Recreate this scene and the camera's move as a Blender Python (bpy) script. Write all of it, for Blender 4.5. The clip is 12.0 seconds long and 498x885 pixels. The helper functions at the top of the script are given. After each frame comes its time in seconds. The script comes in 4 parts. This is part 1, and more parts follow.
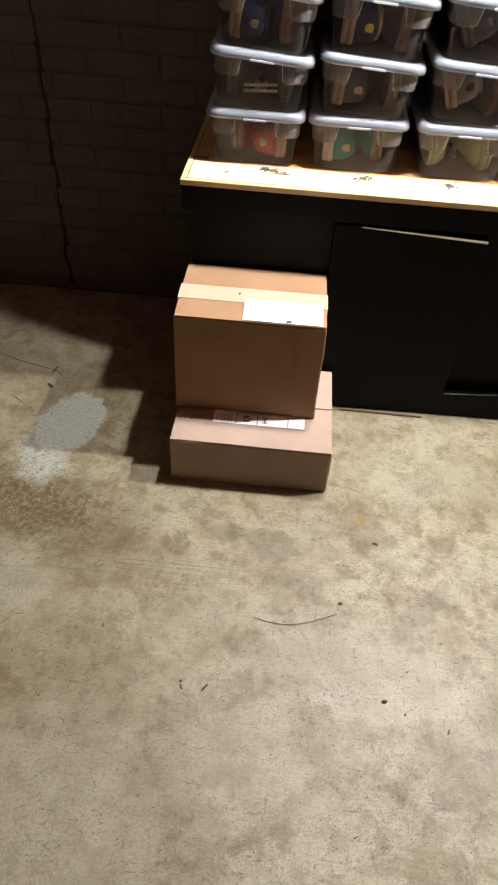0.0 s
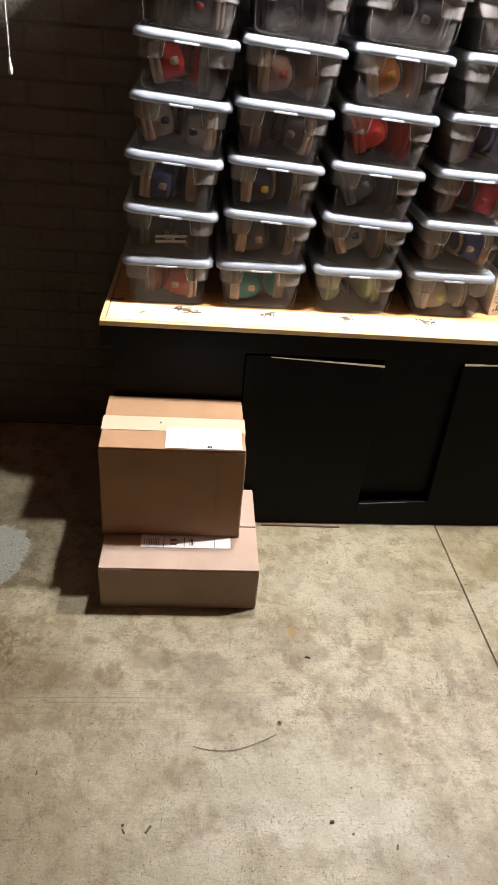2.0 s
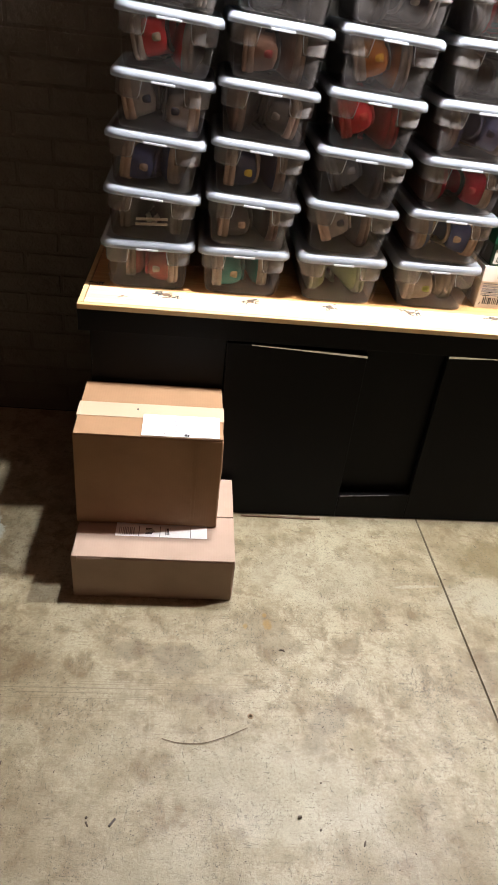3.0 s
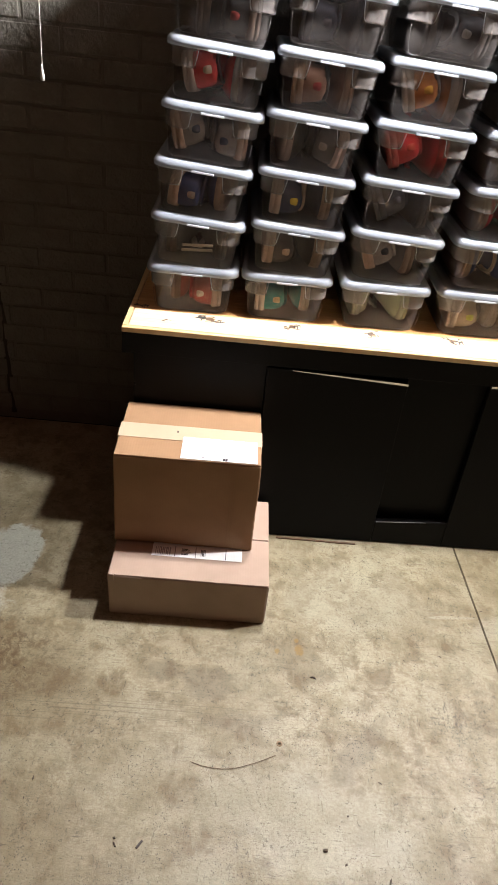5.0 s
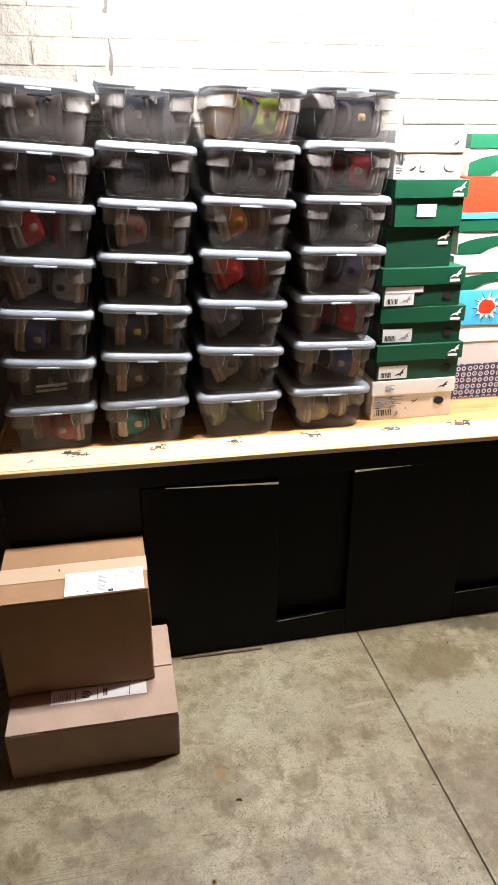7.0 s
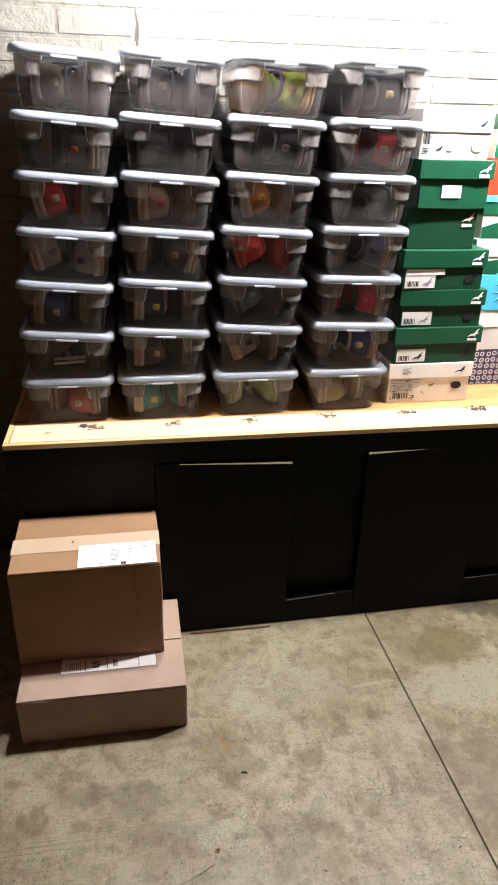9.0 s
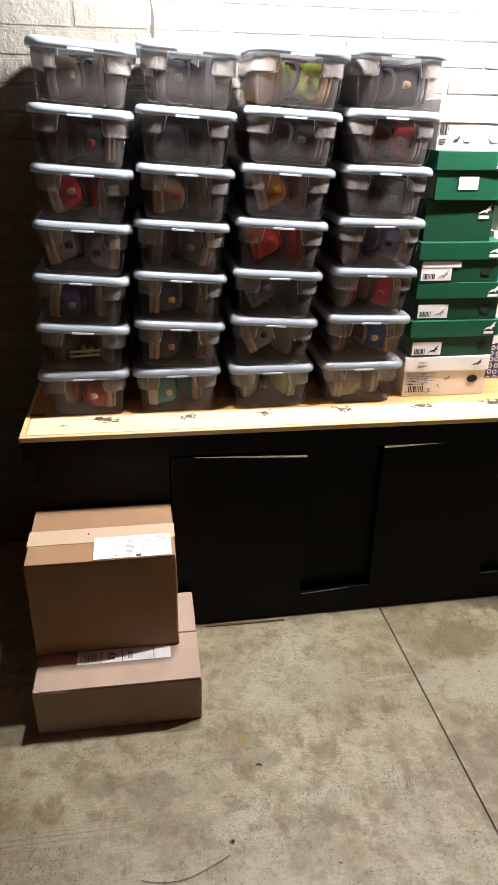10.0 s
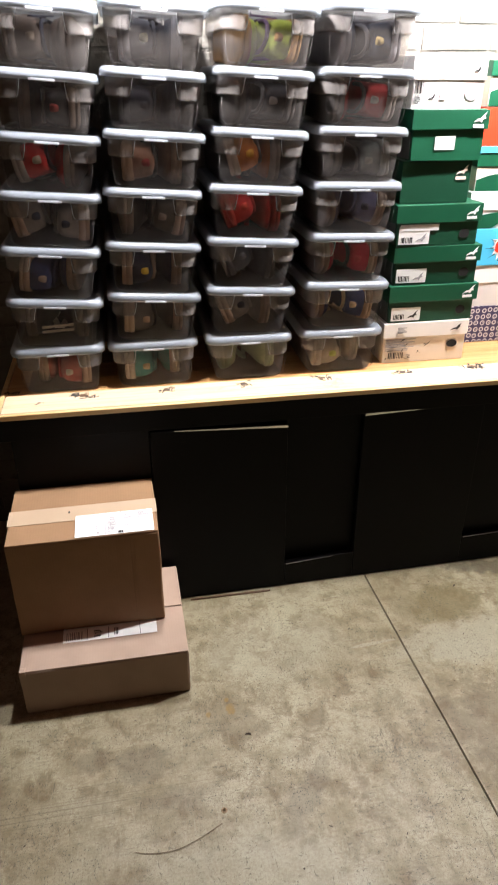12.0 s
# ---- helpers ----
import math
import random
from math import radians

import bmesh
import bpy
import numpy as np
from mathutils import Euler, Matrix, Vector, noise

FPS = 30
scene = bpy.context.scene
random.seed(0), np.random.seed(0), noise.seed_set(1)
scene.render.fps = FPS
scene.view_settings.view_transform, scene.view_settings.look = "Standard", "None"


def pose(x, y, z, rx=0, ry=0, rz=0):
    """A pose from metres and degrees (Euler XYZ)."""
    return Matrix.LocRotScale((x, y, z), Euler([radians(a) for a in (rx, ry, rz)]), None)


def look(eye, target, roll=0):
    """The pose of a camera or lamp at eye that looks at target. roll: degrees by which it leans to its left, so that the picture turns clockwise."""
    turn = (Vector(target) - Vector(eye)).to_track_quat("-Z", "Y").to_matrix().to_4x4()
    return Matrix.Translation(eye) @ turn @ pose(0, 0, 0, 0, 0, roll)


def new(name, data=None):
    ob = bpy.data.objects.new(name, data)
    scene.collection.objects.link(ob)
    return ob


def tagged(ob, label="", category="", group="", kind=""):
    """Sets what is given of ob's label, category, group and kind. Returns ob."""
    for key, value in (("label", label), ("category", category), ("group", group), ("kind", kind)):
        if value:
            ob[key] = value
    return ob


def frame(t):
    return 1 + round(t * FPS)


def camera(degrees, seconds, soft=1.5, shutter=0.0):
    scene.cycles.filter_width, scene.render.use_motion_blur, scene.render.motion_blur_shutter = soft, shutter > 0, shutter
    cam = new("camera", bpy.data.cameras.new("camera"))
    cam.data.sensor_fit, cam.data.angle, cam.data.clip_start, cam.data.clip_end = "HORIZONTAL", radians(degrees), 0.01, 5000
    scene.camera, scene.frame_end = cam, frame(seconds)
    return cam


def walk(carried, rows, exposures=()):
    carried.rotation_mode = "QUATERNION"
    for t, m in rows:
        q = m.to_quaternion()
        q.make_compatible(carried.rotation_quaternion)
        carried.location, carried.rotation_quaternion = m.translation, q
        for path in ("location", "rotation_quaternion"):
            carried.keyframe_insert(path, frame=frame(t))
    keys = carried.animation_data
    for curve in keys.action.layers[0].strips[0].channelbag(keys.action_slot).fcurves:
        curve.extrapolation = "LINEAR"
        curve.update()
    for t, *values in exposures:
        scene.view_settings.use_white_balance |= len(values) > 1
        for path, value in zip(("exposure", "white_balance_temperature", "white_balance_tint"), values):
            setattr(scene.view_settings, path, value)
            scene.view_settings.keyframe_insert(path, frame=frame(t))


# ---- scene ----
cam = camera(40.0, 12.0, shutter=0.6)
PATH = [
    (0, (0.26, -1.523, 1.286), (0.198, -0.064, -0.081), 3.9),
    (0.5, (0.257, -1.512, 1.307), (0.26, -0.04, -0.046), 6.5),
    (1, (0.218, -1.51, 1.314), (0.277, -0.021, -0.02), 7.7),
    (1.5, (0.248, -1.519, 1.32), (0.25, 0, 0.018), 6.2),
    (1.6, (0.249, -1.52, 1.321), (0.25, 0.003, 0.026), 6.1),
    (1.7, (0.251, -1.514, 1.338), (0.234, 0.062, 0.107), 2.6),
    (1.8, (0.242, -1.537, 1.342), (0.269, 0.098, 0.192), 0.7),
    (1.9, (0.243, -1.546, 1.348), (0.329, 0.107, 0.226), 2.4),
    (2, (0.234, -1.553, 1.348), (0.398, 0.108, 0.245), 5.3),
    (2.5, (0.274, -1.562, 1.351), (0.4, 0.1, 0.245), 5.4),
    (3, (0.273, -1.533, 1.331), (0.458, 0.112, 0.209), 6.9),
    (3.5, (0.277, -1.523, 1.349), (0.431, 0.1, 0.19), 7.3),
    (3.7, (0.27, -1.526, 1.363), (0.411, 0.119, 0.234), 7.4),
    (5.3, (0.272, -1.516, 1.381), (0.338, 0.149, 0.275), 6.3),
    (5.5, (0.299, -1.542, 1.398), (0.502, 0.225, 0.484), 6.4),
    (6, (0.328, -1.591, 1.412), (0.624, 0.24, 0.664), 0.4),
    (6.5, (0.364, -1.534, 1.405), (0.719, 0.224, 0.52), 0.4),
    (7, (0.342, -1.556, 1.394), (0.689, 0.239, 0.583), 0.2),
    (9, (0.329, -1.559, 1.387), (0.643, 0.219, 0.527), 1.6),
    (9.5, (0.323, -1.548, 1.383), (0.601, 0.215, 0.48), 1.6),
    (10, (0.323, -1.561, 1.379), (0.6, 0.219, 0.508), 1.2),
    (10.5, (0.327, -1.549, 1.384), (0.607, 0.208, 0.471), 0.7),
    (11, (0.335, -1.55, 1.381), (0.647, 0.198, 0.462), -0.1),
    (11.5, (0.338, -1.556, 1.381), (0.671, 0.196, 0.475), -0.2),
    (12, (0.332, -1.544, 1.374), (0.653, 0.188, 0.427), 0.2),
]
walk(cam, [(t, look(eye, target, roll)) for t, eye, target, roll in PATH], [(0, 0.0), (3.7, 0.0), (5.5, -0.05), (6, -0.25), (6.5, -0.35), (7, -0.42), (9, -0.5), (12, -0.5)])

# ---------------------------------------------------------------- light
world = bpy.data.worlds.new("basement_dark")
scene.world = world
world.use_nodes = True
world.node_tree.nodes["Background"].inputs["Color"].default_value = (1.0, 0.85, 0.68, 1)
world.node_tree.nodes["Background"].inputs["Strength"].default_value = 0.0005
BULB_POWER = 3250.0
BULB_COLOUR = (1.0, 0.955, 0.97)

# ---------------------------------------------------------------- helpers
WALL_Y = 0.552
SEAM_X = 0.368  # the cracked joint where the paler, lit copy of the wall colour begins
TOP_Z = 0.657
# the worktop and all that stands on it are laid out round the viewing place, then set back from it
VIEW, SETBACK = Vector((0.30, -1.54, 1.36)), 1.032
SET = Matrix.Translation(VIEW) @ Matrix.Scale(SETBACK, 4) @ Matrix.Translation(-VIEW)


def part(name, bm, material, parent=None, label="", smooth=False):
    me = bpy.data.meshes.new(name)
    if smooth:
        for f in bm.faces:
            f.smooth = True
    bm.to_mesh(me)
    bm.free()
    me.materials.append(material)
    ob = new(name, me)
    if parent:
        ob.parent = parent
    if label:
        ob["label"] = label
    return ob


def share(name, me, parent, m):
    ob = new(name, me)
    ob.parent = parent
    ob.matrix_basis = m
    return ob


def empty(name, m=None):
    ob = new(name)
    ob.empty_display_size = 0.05
    if m is not None:
        ob.matrix_basis = m
    return ob


def add_box(bm, x0, x1, y0, y1, z0, z1, bevel=0.0, seg=2):
    made = bmesh.ops.create_cube(bm, size=1)["verts"]
    for v in made:
        v.co = ((x0 + x1) / 2 + v.co.x * (x1 - x0), (y0 + y1) / 2 + v.co.y * (y1 - y0), (z0 + z1) / 2 + v.co.z * (z1 - z0))
    if bevel:
        edges = list({e for v in made for e in v.link_edges})
        bmesh.ops.bevel(bm, geom=edges, offset=bevel, segments=seg, profile=0.5, affect="EDGES")
    return bm


def box(x0, x1, y0, y1, z0, z1, bevel=0.0, seg=2):
    return add_box(bmesh.new(), x0, x1, y0, y1, z0, z1, bevel, seg)


def cut_box(x0, x1, y0, y1, z0, z1, cuts, wobble, bevel=0.0, seed=0.0):
    """A box with a fine net of faces, whose surface is a little uneven."""
    bm = box(x0, x1, y0, y1, z0, z1, bevel)
    bmesh.ops.subdivide_edges(bm, edges=[e for e in bm.edges if e.calc_length() > 0.03], cuts=cuts, use_grid_fill=True)
    for v in bm.verts:
        v.co += wobble * noise.noise_vector(v.co * 9 + Vector((seed, seed * 2, 0)))
    return bm


def tube(points, radius, sides=8):
    """A round rod along points."""
    bm = bmesh.new()
    rings = []
    pts = [Vector(p) for p in points]
    for i, p in enumerate(pts):
        d = (pts[min(i + 1, len(pts) - 1)] - pts[max(i - 1, 0)]).normalized()
        side = d.cross(Vector((0.31, 0.2, 0.93))).normalized()
        up = side.cross(d)
        r = radius[i] if isinstance(radius, (list, tuple)) else radius
        rings.append([bm.verts.new(p + r * (math.cos(2 * math.pi * k / sides) * side + math.sin(2 * math.pi * k / sides) * up)) for k in range(sides)])
    for a, b in zip(rings, rings[1:]):
        for k in range(sides):
            bm.faces.new((a[k], a[(k + 1) % sides], b[(k + 1) % sides], b[k]))
    bm.faces.new(rings[0][::-1])
    bm.faces.new(rings[-1])
    bmesh.ops.recalc_face_normals(bm, faces=bm.faces)
    return bm


def lathe(profile, sides=20):
    """A turned body from (radius, z) pairs."""
    bm = bmesh.new()
    rings = [[bm.verts.new((r * math.cos(2 * math.pi * k / sides), r * math.sin(2 * math.pi * k / sides), z)) for k in range(sides)] for r, z in profile]
    for a, b in zip(rings, rings[1:]):
        for k in range(sides):
            bm.faces.new((a[k], a[(k + 1) % sides], b[(k + 1) % sides], b[k]))
    bm.faces.new(rings[0][::-1])
    bm.faces.new(rings[-1])
    bmesh.ops.recalc_face_normals(bm, faces=bm.faces)
    return bm


def plate(outline, thick):
    """A flat plate in x and z, thick towards -y, from an outline of (x, z)."""
    bm = bmesh.new()
    a = [bm.verts.new((x, 0, z)) for x, z in outline]
    b = [bm.verts.new((x, -thick, z)) for x, z in outline]
    bm.faces.new(a)
    bm.faces.new(b[::-1])
    for k in range(len(a)):
        bm.faces.new((a[k], a[k - 1], b[k - 1], b[k]))
    bmesh.ops.recalc_face_normals(bm, faces=bm.faces)
    return bm


# ---------------------------------------------------------------- materials
class Net:
    """A small writer of node materials."""

    def __init__(self, name):
        self.mat = bpy.data.materials.new(name)
        self.mat.use_nodes = True
        self.tree = self.mat.node_tree
        self.bsdf = self.tree.nodes["Principled BSDF"]
        self.out = self.tree.nodes["Material Output"]
        self.coords = self.node("ShaderNodeTexCoord").outputs["Object"]

    def node(self, kind, **inputs):
        n = self.tree.nodes.new(kind)
        for key, value in inputs.items():
            self.put(n.inputs[key.replace("_", " ")], value)
        return n

    def put(self, socket, value):
        if isinstance(value, bpy.types.NodeSocket):
            self.tree.links.new(value, socket)
        elif isinstance(value, tuple) and len(value) == 3 and socket.type == "RGBA":
            socket.default_value = (*value, 1)
        else:
            socket.default_value = value

    def noise(self, scale, detail=6.0, rough=0.6, vector=None, distortion=0.0):
        return self.node("ShaderNodeTexNoise", Vector=vector or self.coords, Scale=scale, Detail=detail, Roughness=rough, Distortion=distortion).outputs["Fac"]

    def stretch(self, scale, turn=0.0, shift=(0, 0, 0)):
        return self.node("ShaderNodeMapping", Vector=self.coords, Scale=scale, Rotation=(0, 0, radians(turn)), Location=shift).outputs["Vector"]

    def ramp(self, fac, lo, hi, a=0.0, b=1.0):
        n = self.node("ShaderNodeMapRange", Value=fac)
        for i, v in zip((1, 2, 3, 4), (lo, hi, a, b)):
            n.inputs[i].default_value = v
        return n.outputs["Result"]

    def math(self, op, a, b=0.0):
        n = self.tree.nodes.new("ShaderNodeMath")
        n.operation = op
        self.put(n.inputs[0], a)
        self.put(n.inputs[1], b)
        return n.outputs[0]

    def mix(self, fac, a, b, blend="MIX"):
        n = self.tree.nodes.new("ShaderNodeMix")
        n.data_type, n.blend_type = "RGBA", blend
        for i, v in ((0, fac), (6, a), (7, b)):
            self.put(n.inputs[i], v)
        return n.outputs[2]

    def blob(self, cx, cy, rx, ry, turn=0.0, edge=0.25, ragged=0.5, scale=12.0):
        """A patch on the ground with a ragged edge: 1 inside, 0 outside."""
        moved = self.node("ShaderNodeVectorMath", Vector=self.coords)
        moved.operation = "SUBTRACT"
        self.put(moved.inputs[1], (cx, cy, 0))
        flat = self.node("ShaderNodeMapping", Vector=moved.outputs[0], Rotation=(0, 0, radians(turn)), Scale=(1, 1, 0)).outputs["Vector"]
        sized = self.node("ShaderNodeVectorMath", Vector=flat)
        sized.operation = "MULTIPLY"
        self.put(sized.inputs[1], (1 / rx, 1 / ry, 0))
        far = self.node("ShaderNodeVectorMath", Vector=sized.outputs[0])
        far.operation = "LENGTH"
        rough = self.math("MULTIPLY", self.math("SUBTRACT", self.noise(scale, 8, 0.7), 0.5), ragged * 4)
        return self.ramp(self.math("ADD", far.outputs["Value"], rough), 1 + edge, 1 - edge)

    def bump(self, height, strength=0.3, distance=0.002):
        self.put(self.bsdf.inputs["Normal"], self.node("ShaderNodeBump", Height=height, Strength=strength, Distance=distance).outputs["Normal"])

    def done(self, colour, rough=0.7, **more):
        self.put(self.bsdf.inputs["Base Color"], colour)
        self.put(self.bsdf.inputs["Roughness"], rough)
        for key, value in more.items():
            self.put(self.bsdf.inputs[key.replace("_", " ")], value)
        return self.mat


def tint(c, k):
    return tuple(min(1.0, v * k) for v in c)


def mat_concrete():
    n = Net("stained_concrete")
    big, mid, fine = n.noise(2.2, 5, 0.6), n.noise(11, 9, 0.72, distortion=0.15), n.noise(170, 4, 0.75)
    c = n.mix(n.ramp(big, 0.36, 0.66), (0.33, 0.28, 0.185), (0.54, 0.49, 0.37))
    c = n.mix(n.math("MULTIPLY", n.ramp(mid, 0.45, 0.62), 0.75), c, (0.235, 0.18, 0.098))
    c = n.mix(n.math("MULTIPLY", n.ramp(n.noise(15, 9, 0.72, vector=n.stretch((1, 1, 1), 40, (1, 6, 0)), distortion=0.3), 0.50, 0.60), 0.72), c, (0.19, 0.13, 0.06))
    c = n.mix(n.math("MULTIPLY", n.ramp(n.noise(24, 9, 0.8), 0.52, 0.66), 0.55), c, (0.15, 0.11, 0.055))
    c = n.mix(n.math("MULTIPLY", n.ramp(n.noise(420, 5, 0.8), 0.52, 0.66), 0.55), c, (0.17, 0.135, 0.085))
    c = n.mix(n.math("MULTIPLY", n.ramp(n.noise(5.5, 8, 0.72, vector=n.stretch((1, 1, 1), 0, (3, 7, 0))), 0.5, 0.66), 0.6), c, (0.45, 0.412, 0.31))
    # trowel arcs and scratches
    drag = n.noise(10, 6, 0.65, vector=n.stretch((1.2, 18, 1), 12), distortion=0.15)
    c = n.mix(n.math("MULTIPLY", n.ramp(drag, 0.55, 0.68), 0.4), c, (0.18, 0.14, 0.085))
    drag2 = n.noise(9, 6, 0.65, vector=n.stretch((14, 1.5, 1), 24), distortion=0.1)
    c = n.mix(n.math("MULTIPLY", n.ramp(drag2, 0.56, 0.70), 0.32), c, (0.48, 0.44, 0.34))
    # brown and damp patches
    for cx, cy, rx, ry, turn, k, shade in (
        (-0.33, -0.43, 0.17, 0.10, 10, 0.45, (0.2, 0.135, 0.06)), (-0.12, -0.52, 0.16, 0.05, 8, 0.45, (0.17, 0.12, 0.055)),
        (-0.45, 0.10, 0.3, 0.12, 0, 0.4, (0.23, 0.19, 0.12)), (0.28, -0.50, 0.06, 0.045, 0, 0.6, (0.19, 0.15, 0.095)),
        (0.17, -0.47, 0.035, 0.03, 0, 0.5, (0.18, 0.14, 0.09)), (0.50, -0.42, 0.08, 0.05, 20, 0.4, (0.2, 0.155, 0.09)),
        (1.19, -0.12, 0.11, 0.075, -20, 0.7, (0.19, 0.145, 0.06)), (1.25, -0.57, 0.28, 0.15, 15, 0.65, (0.175, 0.13, 0.075)),
        (1.38, 0.02, 0.12, 0.03, 10, 0.7, (0.08, 0.065, 0.045)),
        (0.63, -0.64, 0.03, 0.10, 35, 0.5, (0.18, 0.14, 0.09)), (0.05, -0.95, 0.25, 0.14, 30, 0.45, (0.22, 0.17, 0.1)),
        (0.35, -0.60, 0.08, 0.03, 0, 0.35, (0.2, 0.16, 0.11)), (0.75, -0.95, 0.2, 0.12, 0, 0.35, (0.21, 0.165, 0.1))):
        c = n.mix(n.math("MULTIPLY", n.blob(cx, cy, rx, ry, turn, 0.25, 0.75, 20), k), c, shade)
    rusty = n.math("MULTIPLY", n.blob(-0.31, -0.44, 0.20, 0.10, 12, 0.5, 0.6, 14), n.ramp(n.noise(75, 8, 0.8, distortion=0.6), 0.44, 0.54))
    c = n.mix(n.math("MULTIPLY", rusty, 0.9), c, (0.095, 0.055, 0.018))
    # pale worn patches
    for cx, cy, rx, ry, turn, k in ((1.27, -0.27, 0.2, 0.075, -8, 0.85), (1.05, -0.25, 0.11, 0.03, -25, 0.6), (0.93, -0.235, 0.06, 0.006, -4, 0.7), (-0.33, -0.68, 0.12, 0.1, 0, 0.6), (0.66, -0.2, 0.2, 0.12, 0, 0.4), (0.3, -1.0, 0.15, 0.1, 0, 0.35), (0.5, -0.8, 0.22, 0.1, 15, 0.5), (-0.05, -1.15, 0.16, 0.22, -20, 0.4)):
        c = n.mix(n.math("MULTIPLY", n.blob(cx, cy, rx, ry, turn, 0.22, 0.55, 12), k), c, (0.45, 0.42, 0.335))
    # spilled white paint, flaking
    paint = n.math("MULTIPLY", n.blob(-0.300, -0.135, 0.088, 0.125, 10, 0.05, 0.22, 26), n.ramp(n.noise(30, 8, 0.78), 0.36, 0.385))
    spatter = n.math("MULTIPLY", n.blob(-0.335, -0.285, 0.062, 0.085, -25, 0.4, 0.6, 24), n.ramp(n.noise(44, 8, 0.75), 0.43, 0.46))
    spatter = n.math("MULTIPLY", spatter, n.ramp(n.noise(90, 6, 0.8), 0.40, 0.45))
    paint = n.math("MAXIMUM", paint, spatter)
    c = n.mix(paint, c, n.mix(n.noise(40, 6), (0.46, 0.48, 0.45), (0.62, 0.64, 0.60)))
    # ochre drops
    for cx, cy, r in ((0.503, -0.385, 0.011), (0.447, -0.392, 0.006), (0.497, -0.355, 0.005)):
        c = n.mix(n.math("MULTIPLY", n.blob(cx, cy, r, r * 1.4, 0, 0.3, 0.5, 80), 0.7), c, (0.33, 0.19, 0.03))
    # a black scuff made of specks, and long parallel scratches
    scuff = n.math("MULTIPLY", n.blob(0.85, -0.56, 0.055, 0.04, 30, 0.6, 0.6, 30), n.ramp(n.noise(150, 6, 0.8, distortion=1.0), 0.5, 0.58))
    c = n.mix(n.math("MULTIPLY", scuff, 0.8), c, (0.06, 0.055, 0.045))
    lines = n.ramp(n.noise(4, 3, 0.6, vector=n.stretch((0.5, 70, 1), -3)), 0.56, 0.62)
    lines = n.math("MULTIPLY", lines, n.blob(0.0, -0.60, 0.55, 0.05, -3, 0.6, 0.3, 6))
    c = n.mix(n.math("MULTIPLY", lines, 0.55), c, (0.14, 0.105, 0.06))
    ticks = n.ramp(n.noise(34, 3, 0.6, vector=n.stretch((1, 4.5, 1), 28), distortion=1.2), 0.652, 0.68)
    ticks = n.math("MAXIMUM", ticks, n.ramp(n.noise(30, 3, 0.6, vector=n.stretch((5, 1, 1), 10, (2, 5, 0)), distortion=1.2), 0.66, 0.69))
    c = n.mix(n.math("MULTIPLY", ticks, 0.6), c, (0.09, 0.072, 0.045))
    # pits and specks, in drifts
    drift = n.ramp(n.noise(6, 5, 0.7), 0.43, 0.58)
    for scale, cut, k in ((130, 0.19, 0.9), (60, 0.11, 0.9), (240, 0.25, 0.75)):
        v = n.node("ShaderNodeTexVoronoi", Vector=n.coords, Scale=scale, Randomness=1.0).outputs["Distance"]
        dots = n.math("MULTIPLY", n.ramp(v, cut, cut * 0.6), drift)
        c = n.mix(n.math("MULTIPLY", dots, k), c, (0.05, 0.042, 0.03))
    crumbs = n.math("MULTIPLY", n.ramp(n.noise(95, 7, 0.8, distortion=0.8), 0.56, 0.61), n.ramp(n.noise(4.5, 5, 0.7, vector=n.stretch((1, 1, 1), 0, (9, 2, 0))), 0.45, 0.58))
    c = n.mix(n.math("MULTIPLY", crumbs, 0.75), c, (0.085, 0.068, 0.042))
    c = n.mix(n.math("MULTIPLY", n.ramp(fine, 0.38, 0.68), 0.4), c, (0.16, 0.13, 0.085))
    c = n.mix(1.0, c, (0.69, 0.705, 0.63), "MULTIPLY")  # old, dusty slab
    height = n.math("ADD", n.math("MULTIPLY", fine, 0.6), n.math("MULTIPLY", mid, 1.2))
    n.bump(n.math("ADD", height, n.math("MULTIPLY", paint, 0.8)), 0.45, 0.003)
    return n.done(c, n.ramp(mid, 0.35, 0.7, 0.38, 0.64), Specular_IOR_Level=0.45)


def mat_brick(name, a, b):
    n = Net(name)
    each = n.node("ShaderNodeObjectInfo").outputs["Random"]
    world_at = n.node("ShaderNodeNewGeometry").outputs["Position"]
    blotch, grain = n.noise(7, 6, 0.65, vector=world_at), n.noise(150, 5, 0.75, vector=world_at)
    c = n.mix(n.ramp(blotch, 0.35, 0.68), a, b)
    c = n.mix(n.math("MULTIPLY", each, 0.22), c, tint(a, 0.72))
    c = n.mix(n.math("MULTIPLY", n.ramp(n.noise(55, 7, 0.75, vector=world_at), 0.6, 0.7), 0.2), c, tint(a, 0.6))
    n.bump(n.math("ADD", n.math("MULTIPLY", n.noise(30, 5, 0.62, vector=world_at), 1.6), n.math("MULTIPLY", grain, 0.2)), 0.9, 0.008)
    return n.done(c, 0.75)


